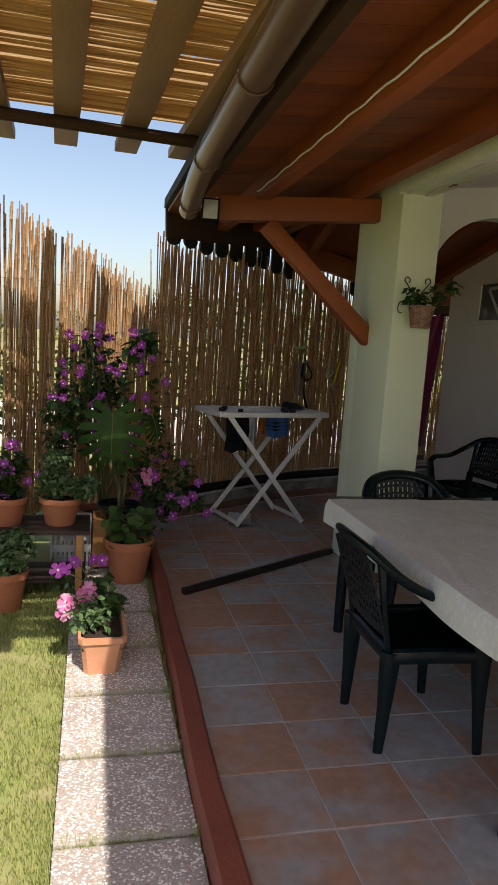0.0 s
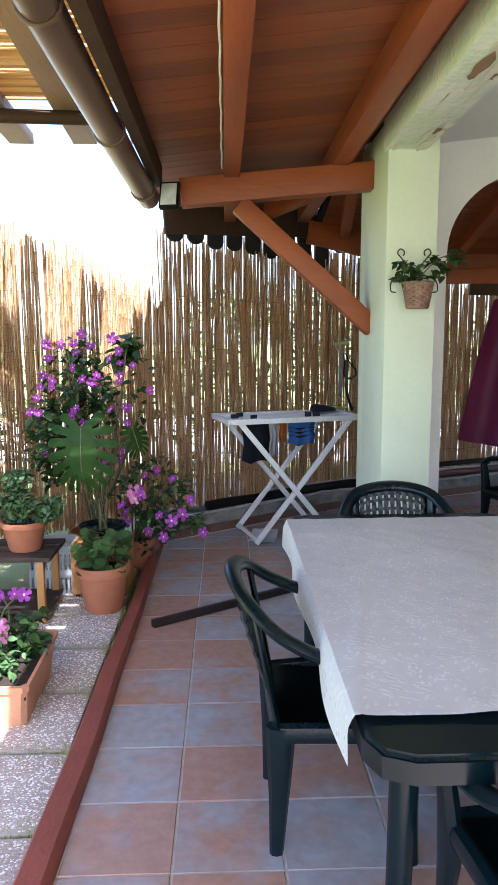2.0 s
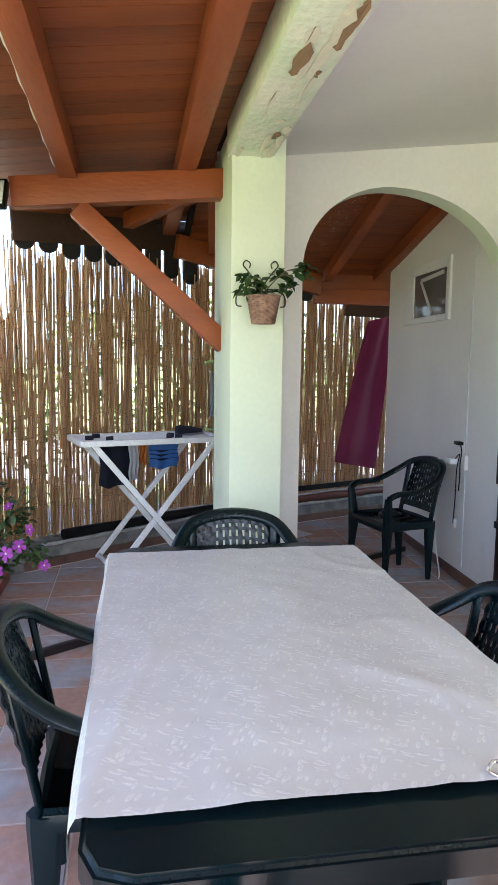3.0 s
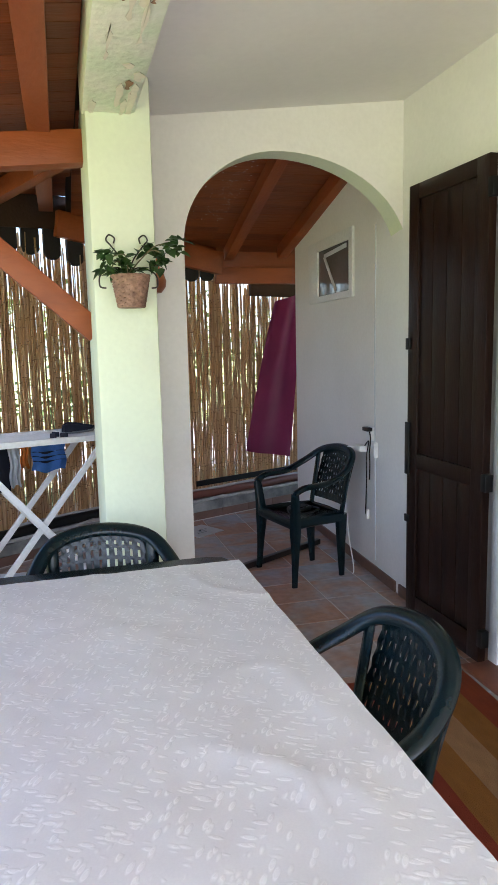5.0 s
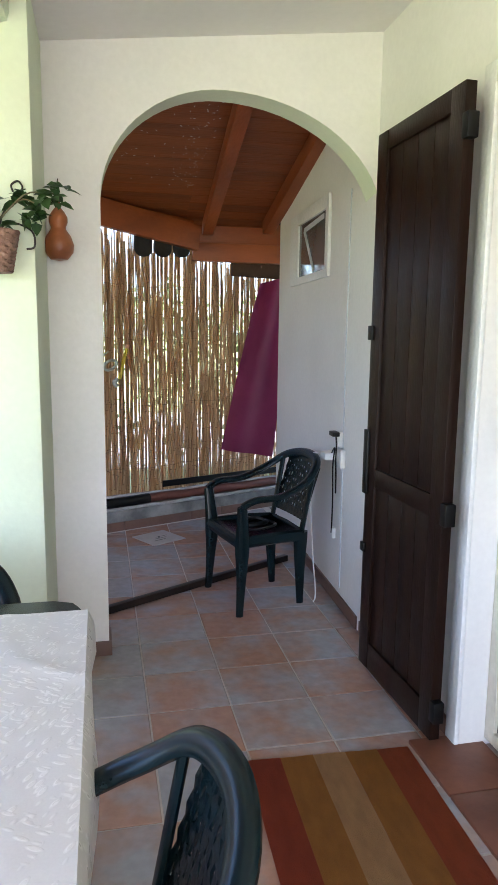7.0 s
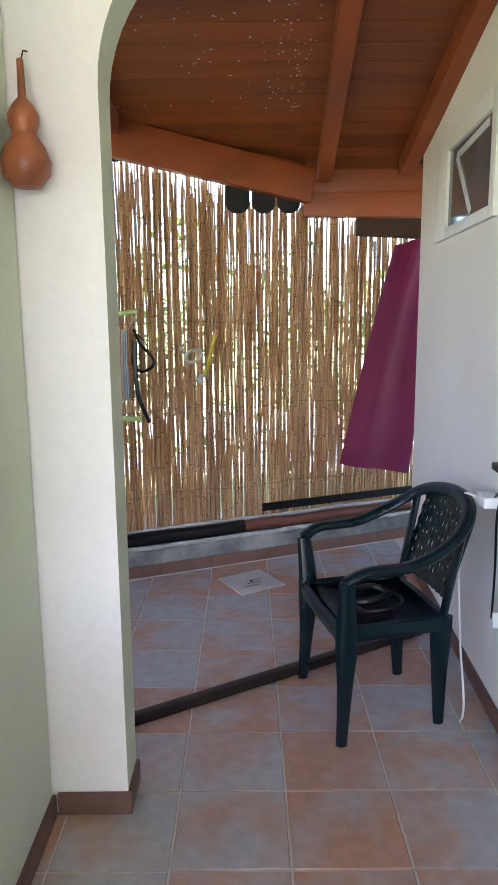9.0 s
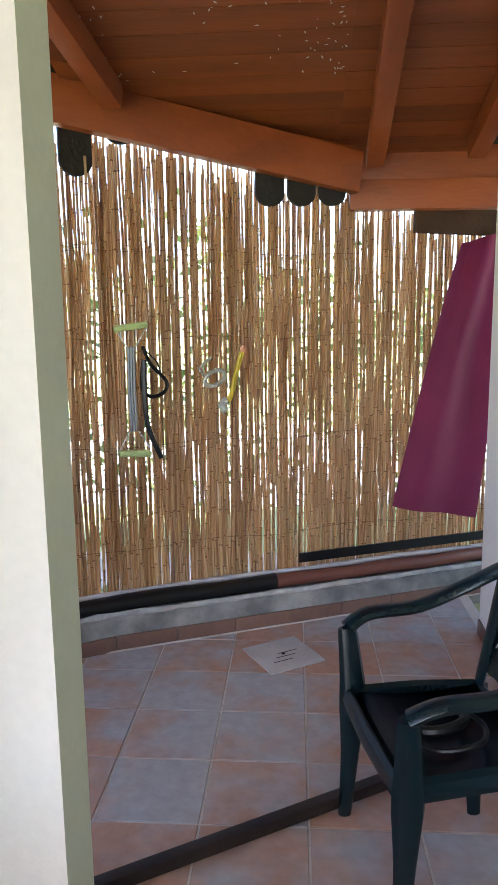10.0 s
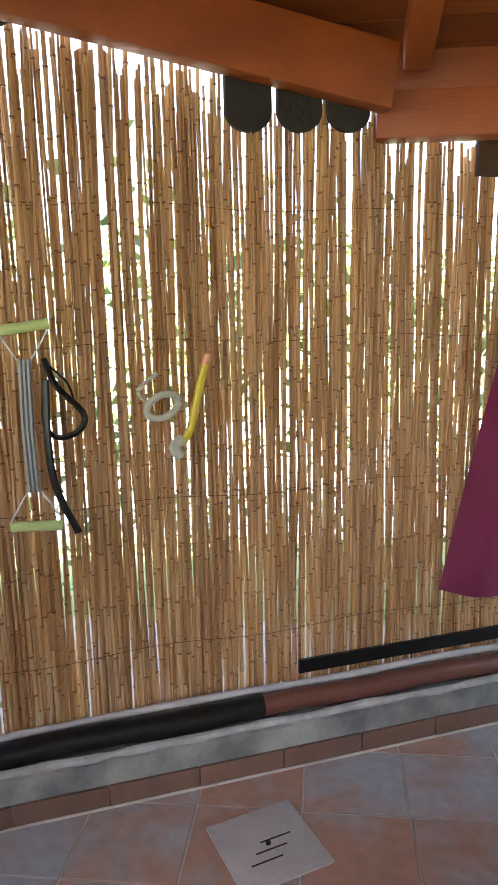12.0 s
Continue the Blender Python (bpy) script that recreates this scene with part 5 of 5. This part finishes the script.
for k in range(3):
    bm = bmesh.new()
    box(bm, -0.08 + 0.03 * k, 0.02 + 0.03 * k, -0.06 + 0.035 * k, -0.055 + 0.035 * k, 0.0055, 0.0068)
    part("slot", bm, M_BLACK, mh)
bm = bmesh.new()
tube(bm, [(0.0, 0.0, 0.004), (0.0, 0.0, 0.012)], 0.008, 8)
part("knob", bm, M_BLACK, mh)

# pipes, ledge and skirting along the footing
# the thin pale tube stands for a cream-grey concrete ledge
for mat, x0, x1, off, z, r, nm, lab in ((M_BLACK, 0.75, 2.59, -0.085, 0.213, 0.04, "drain_pipe", "black plastic pipe lying along the fence footing"),
                                       (M_BROWNPIPE, 2.59, 4.1, -0.085, 0.213, 0.036, "drain_pipe", "brown plastic pipe joined to the black one"),
                                       (M_COVER, 1.2, 4.1, -0.035, 0.245, 0.014, "hose", "thin pale tube standing for the concrete ledge along the fence foot")):
    bm = bmesh.new()
    tube(bm, [(x0 + (x1 - x0) * k / 20, fence_y(x0 + (x1 - x0) * k / 20) + off, z + 0.004 * math.sin(k)) for k in range(21)], r, 12)
    tagged(finish(nm, bm, mat), lab, "pipe")
bm = bmesh.new()
xs = [2.71 + 0.1 * k for k in range(12)]
for q0, q1 in zip(xs, xs[1:]):
    beam(bm, (q0, fence_y(q0) - 0.02, 0.30), (q1, fence_y(q1) - 0.02, 0.30), 0.012, 0.05, 0)
tagged(finish("edging_strip", bm, M_BLACK), "black edging strip at the foot of the reeds", "edging")
sk = tagged(new("footing_skirting"), "red-brown skirting tiles at the foot of the low wall", "skirting", kind="structure")
x = 0.5
while x < 3.9:
    x1 = x + 0.27
    bm = bmesh.new()
    beam(bm, (x + 0.003, fence_y(x) - 0.145, 0.035), (x1, fence_y(x1) - 0.145, 0.035), 0.012, 0.075, 0.002)
    part("skirting_tile", bm, M_SKIRT, sk)
    x = x1

r5 = random.Random(31)
bm = bmesh.new()
line = [0.6 + 0.045 * k for k in range(72)]
tube(bm, [(q, fence_y(q) - 0.128 + 0.006 * noise.noise((q * 9, 0, 1)), 0.170 + 0.008 * noise.noise((q * 6, 4, 1))) for q in line], [0.013 + 0.006 * noise.noise((q * 11, 2, 9)) + r5.uniform(-0.0015, 0.0015) for q in line], 8)
structure("cement_bed", bm, M_CEMENT, "lumpy pale cement bedding the pipes on the footing", "cement")
bm = bmesh.new()
line = [0.5 + 0.1 * k for k in range(34)]
tube(bm, [(q, fence_y(q) - 0.153, 0.001) for q in line], 0.008, 6, flat=0.6)
structure("joint_line", bm, M_GROUT, "pale grout line at the foot of the skirting", "grout")

# ---- cloth by the wall corner ----
bm = bmesh.new()
n, mrows = 28, 30
g = []
for i in range(n + 1):
    row = []
    for j in range(mrows + 1):
        u, v = i / n, j / mrows
        left = 3.55 - 0.345 * (v ** 0.9)
        right = 3.86 - 0.17 * v
        xx = left + (right - left) * u
        fold = 0.045 * math.sin(u * 9 + v * 2.5) * (1 - 0.5 * v) + 0.012 * math.sin(u * 5 - v * 4)
        row.append(bm.verts.new((xx, fence_y(xx) - 0.13 + fold, 1.915 - 1.365 * v - 0.19 * u * v + 0.085 * u)))
    g.append(row)
for i in range(n):
    for j in range(mrows):
        bm.faces.new((g[i][j], g[i + 1][j], g[i + 1][j + 1], g[i][j + 1]))
bmesh.ops.solidify(bm, geom=bm.faces[:], thickness=0.004)
tagged(finish("hanging_cloth", bm, M_PURPLE), "magenta cloth hanging in folds in front of the reeds", "cloth")

# ---- things hung on the fence ----
FA = fence_turn(2.2)
ex = thing("chest_expander", pose(1.945, fence_y(1.945) - 0.055, 0.935, 0, 0, FA), "grey exercise expander with lime handles on the fence", "exercise band")
for z in (0.0, 0.57):
    bm = bmesh.new()
    tube(bm, [(-0.075, 0, z - 0.01), (0.075, 0, z + 0.01 - (0.03 if z == 0 else 0))], 0.016, 10)
    part("handle", bm, M_LIME, ex)
    s = 1 if z == 0 else -1
    for q in (-1, 1):
        bm = bmesh.new()
        tube(bm, [(q * 0.075, 0, z), (q * 0.02, 0, z + s * 0.09)], 0.003, 6)
        part("cord", bm, M_PALE, ex)
for q in (-0.012, 0.0, 0.012):
    bm = bmesh.new()
    tube(bm, [(q, 0, 0.09), (q - 0.004, 0, 0.28), (q, 0, 0.48)], 0.007, 6)
    part("band", bm, M_GREYPLASTIC, ex)
gg = thing("swim_goggles", pose(2.02, fence_y(2.02) - 0.05, 1.255, 0, 0, FA), "black swimming goggles and strap hung on the fence", "goggles")
for pts, r in (([(-0.03, 0, 0.16), (0.0, -0.02, 0.08), (0.07, -0.02, 0.0), (0.06, -0.02, -0.05), (0.0, -0.02, -0.07), (-0.04, 0, -0.03), (-0.03, 0, 0.10)], 0.012),
               ([(-0.03, -0.02, 0.10), (-0.035, -0.03, -0.08), (-0.02, -0.03, -0.22), (0.035, -0.03, -0.36)], 0.013),
               ([(-0.03, 0, 0.15), (0.03, -0.01, 0.09), (0.05, -0.01, 0.02)], 0.006)):
    bm = bmesh.new()
    tube(bm, curve_points(pts, 5), r, 8, flat=0.6)
    part("strap", bm, M_BLACK, gg)
sn = thing("snorkel_set", pose(2.385, fence_y(2.385) - 0.05, 1.12, 0, 0, FA), "yellow snorkel with clear diving mask on the fence", "snorkel")
bm = bmesh.new()
tube(bm, curve_points([(-0.03, 0, 0.02), (-0.005, -0.01, 0.06), (0.02, -0.01, 0.16), (0.05, -0.01, 0.26)], 5), 0.013, 10)
part("snorkel_tube", bm, M_YELLOW, sn)
bm = bmesh.new()
tube(bm, curve_points([(0.05, -0.01, 0.26), (0.062, -0.01, 0.29)], 3), 0.014, 10)
part("tip", bm, M_TERRA_LIGHT, sn)
bm = bmesh.new()
tube(bm, curve_points([(-0.03, 0, 0.03), (-0.06, -0.02, 0.01), (-0.04, -0.03, -0.02)], 4), 0.018, 10)
part("mouthpiece", bm, M_CLEAR, sn)
bm = bmesh.new()
ring = [(-0.09 + 0.05 * math.cos(u), -0.02, 0.14 + 0.035 * math.sin(u)) for u in [2 * math.pi * k / 16 for k in range(17)]]
tube(bm, [(x, y, z + 0.25 * (x + 0.09)) for x, y, z in ring], 0.011, 8, up=(0, 1, 0))
part("mask_frame", bm, M_CLEAR, sn)
bm = bmesh.new()
tube(bm, curve_points([(-0.13, 0, 0.15), (-0.16, -0.01, 0.19), (-0.10, -0.01, 0.24)], 4), 0.007, 6)
part("mask_strap", bm, M_CLEAR, sn)

# ---- laundry ----
RK = pose(1.375, 5.64, 0.025, 0, 0, 16)


def hung(name, x0, x1, y, z0, z1, mat, label, seed):
    r2 = random.Random(seed)
    bm = bmesh.new()
    n, k = 14, 14
    g = []
    for i in range(n + 1):
        g.append([bm.verts.new(RK @ Vector((x0 + (x1 - x0) * i / n + 0.006 * math.sin(j * 0.7 + seed), y + 0.010 * math.sin(i * 0.9 + seed) * (j / k + 0.2), z1 + (z0 - z1) * j / k + 0.012 * math.sin(i * 0.6 + seed) * j / k))) for j in range(k + 1)])
    for i in range(n):
        for j in range(k):
            bm.faces.new((g[i][j], g[i + 1][j], g[i + 1][j + 1], g[i][j + 1]))
    bmesh.ops.solidify(bm, geom=bm.faces[:], thickness=0.006)
    return tagged(finish(name, bm, mat), label, "laundry")


shorts = hung("swim_shorts", -0.02, 0.20, -0.10, 0.71, 0.918, M_BLUE, "blue cloth shorts with navy stripes on the drying rack", 1)
for k in range(3):
    band = hung("stripe", -0.018, 0.198, -0.108, 0.775 + 0.03 * k, 0.781 + 0.03 * k, M_NAVY, "thin navy stripe", 1)
    band.parent = shorts
    del band["category"]
hung("dark_garment", -0.36, -0.14, -0.02, 0.58, 0.918, M_NAVY, "dark navy garment hanging from the drying rack", 2)
hung("white_garment", -0.15, -0.08, -0.03, 0.62, 0.918, M_PALE, "white garment hanging from the drying rack", 3)
hung("orange_cloth", -0.085, -0.035, -0.06, 0.74, 0.918, M_ORANGE, "small orange cloth hanging from the drying rack", 4)


def shoe(m):
    t = thing("shoe", m, "dark blue slip-on shoe on the drying rack", "shoe", "pair of shoes")
    bm = bmesh.new()
    rings = []
    for q, (w, h) in enumerate(((0.022, 0.045), (0.033, 0.055), (0.036, 0.048), (0.042, 0.042), (0.042, 0.032), (0.030, 0.024), (0.008, 0.014))):
        rings.append([bm.verts.new((w * math.cos(u), -0.12 + 0.04 * q, 0.012 + max(0, h * math.sin(u)))) for u in [math.pi * 2 * k / 14 for k in range(14)]])
    for a, b in zip(rings, rings[1:]):
        for k in range(14):
            bm.faces.new((a[k], a[(k + 1) % 14], b[(k + 1) % 14], b[k]))
    bm.faces.new(rings[0])
    bm.faces.new(rings[-1][::-1])
    part("upper", bm, M_NAVY, t)
    bm = bmesh.new()
    extrude_poly(bm, [(0.044 * math.cos(u) * (1 - 0.2 * math.sin(u) ** 2 * (math.sin(u) < 0)), 0.13 * math.sin(u), 0) for u in [2 * math.pi * k / 20 for k in range(20)]], (0, 0, 0.014))
    part("sole", bm, M_GREYPLASTIC, t)
    return t


s0 = shoe(RK @ pose(0.33, 0.02, 0.934, 0, 0, -70))
copy_thing(s0, RK @ pose(0.37, 0.13, 0.934, 0, 0, -76))
for x, y in ((-0.45, -0.10), (-0.33, -0.19), (-0.38, 0.0), (0.10, -0.19), (0.17, -0.19), (0.14, -0.10)):
    bm = bmesh.new()
    box(bm, -0.005, 0.005, -0.03, 0.03, -0.012, 0.02, 0.003, RK @ pose(x, y, 0.944, 0, 0, 20 * x * 10))
    tagged(finish("clothes_peg", bm, M_NAVY), "small dark clothes peg on the drying rack", "clothes peg", "clothes pegs")
bm = bmesh.new()
g = [[bm.verts.new((1.06 + 0.20 * i / 10 + 0.05 * j / 10, 5.41 + 0.19 * j / 10 - 0.03 * i / 10, 0.012 + 0.02 * abs(noise.noise((i * 0.4, j * 0.4, 3))) + 0.05 * max(0, j - 6) / 4)) for j in range(11)] for i in range(11)]
for i in range(10):
    for j in range(10):
        bm.faces.new((g[i][j], g[i + 1][j], g[i + 1][j + 1], g[i][j + 1]))
bmesh.ops.solidify(bm, geom=bm.faces[:], thickness=0.006)
tagged(finish("floor_rag", bm, M_PALE), "pale crumpled rag lying under the drying rack", "rag")

# ---- cloth clip ----
cl = thing("cloth_clip", pose(1.94, 1.69, 0.736), "small chrome tablecloth clip on the table edge", "clip")
bm = bmesh.new()
tube(bm, curve_points([(0, -0.01, 0.008), (0.016, 0.0, 0.02), (0.0, 0.012, 0.024), (-0.016, 0.0, 0.014), (0, -0.01, 0.006)], 5), 0.004, 8)
part("spring", bm, M_CHROME, cl)

# ---- flecks under the back boards, odds and ends on the chair ----
items = []
r4 = random.Random(8)
for k in range(170):
    x = 2.93 - abs(r4.gauss(0, 0.12)) if k % 2 else r4.uniform(1.9, 2.9)
    y = r4.uniform(5.0, 6.4)
    z = deck_c(y) - 0.0015
    a, l = r4.uniform(0, 6.3), r4.uniform(0.004, 0.011)
    dx, dy, w = math.cos(a) * l, math.sin(a) * l, 0.35
    items.append(([(x - dx, y - dy, z + 0.28 * dy), (x - dy * w, y + dx * w, z - 0.28 * dx * w), (x + dx, y + dy, z - 0.28 * dy), (x + dy * w, y - dx * w, z + 0.28 * dx * w)], [(0, 1, 2, 3)]))
scatter("flecks", items, M_PALE, "pale insect flecks on the roof boards", "flecks")
mk = thing("diving_mask", pose(3.07, 5.155, 0.425, 0, 0, 30), "black diving mask and strap lying on the chair", "diving mask")
for pts, r in (([(-0.09, 0, 0.012), (-0.05, 0.05, 0.02), (0.05, 0.05, 0.025), (0.09, 0, 0.012), (0.04, -0.045, 0.02), (-0.04, -0.045, 0.02), (-0.09, 0, 0.012)], 0.014),
               ([(-0.09, 0, 0.02), (-0.10, -0.10, 0.015), (0.0, -0.15, 0.03), (0.09, -0.08, 0.015), (0.09, 0, 0.02)], 0.007)):
    bm = bmesh.new()
    tube(bm, curve_points(pts, 5), r, 8)
    part("frame" if r > 0.01 else "strap", bm, M_BLACK, mk)

# ---- floor tiles ----
TX, TY = 0.3325, 0.317
G = 0.0035
tile_meshes = {}


def tile_mesh(poly):
    bm = bmesh.new()
    n = len(poly)
    mx, my = sum(p[0] for p in poly) / n, sum(p[1] for p in poly) / n
    top = [bm.verts.new((mx + (x - mx) * 0.985, my + (y - my) * 0.985, 0.0)) for x, y in poly]
    low = [bm.verts.new((x, y, -0.002)) for x, y in poly]
    base = [bm.verts.new((x, y, -0.012)) for x, y in poly]
    bm.faces.new(top)
    for a, b in ((top, low), (low, base)):
        for i in range(n):
            j = (i + 1) % n
            bm.faces.new((a[j], a[i], b[i], b[j]))
    bmesh.ops.recalc_face_normals(bm, faces=bm.faces)
    me = bpy.data.meshes.new("tile")
    bm.to_mesh(me)
    bm.free()
    me.materials.append(M_TILE)
    return me


for ix in range(-2, 10):
    for iy in range(-18, 17):
        x0, y0 = 0.735 + ix * TX, 2.437 + iy * TY
        poly = [(x0 + G, y0 + G), (x0 + TX - G, y0 + G), (x0 + TX - G, y0 + TY - G), (x0 + G, y0 + TY - G)]
        whole = poly
        poly = clip(poly, lambda p: 0.402 - p[0])
        poly = clip(poly, lambda p: p[0] - (3.6 if p[1] > 4.55 else 3.5 if p[1] > 3.58 else 3.64)) if poly else poly
        poly = clip(poly, lambda p: p[1] - fence_y(p[0]) + 0.135) if poly else poly
        if len(poly) < 3:
            continue
        local = [(px - x0, py - y0) for px, py in poly]
        if poly == whole:
            me = tile_meshes.setdefault("whole", None) or tile_mesh(local)
            tile_meshes["whole"] = me
        else:
            me = tile_mesh(local)
        o = new("tile", me)
        o.parent, o.location = floor, (x0, y0, random.uniform(-0.0006, 0.0006))
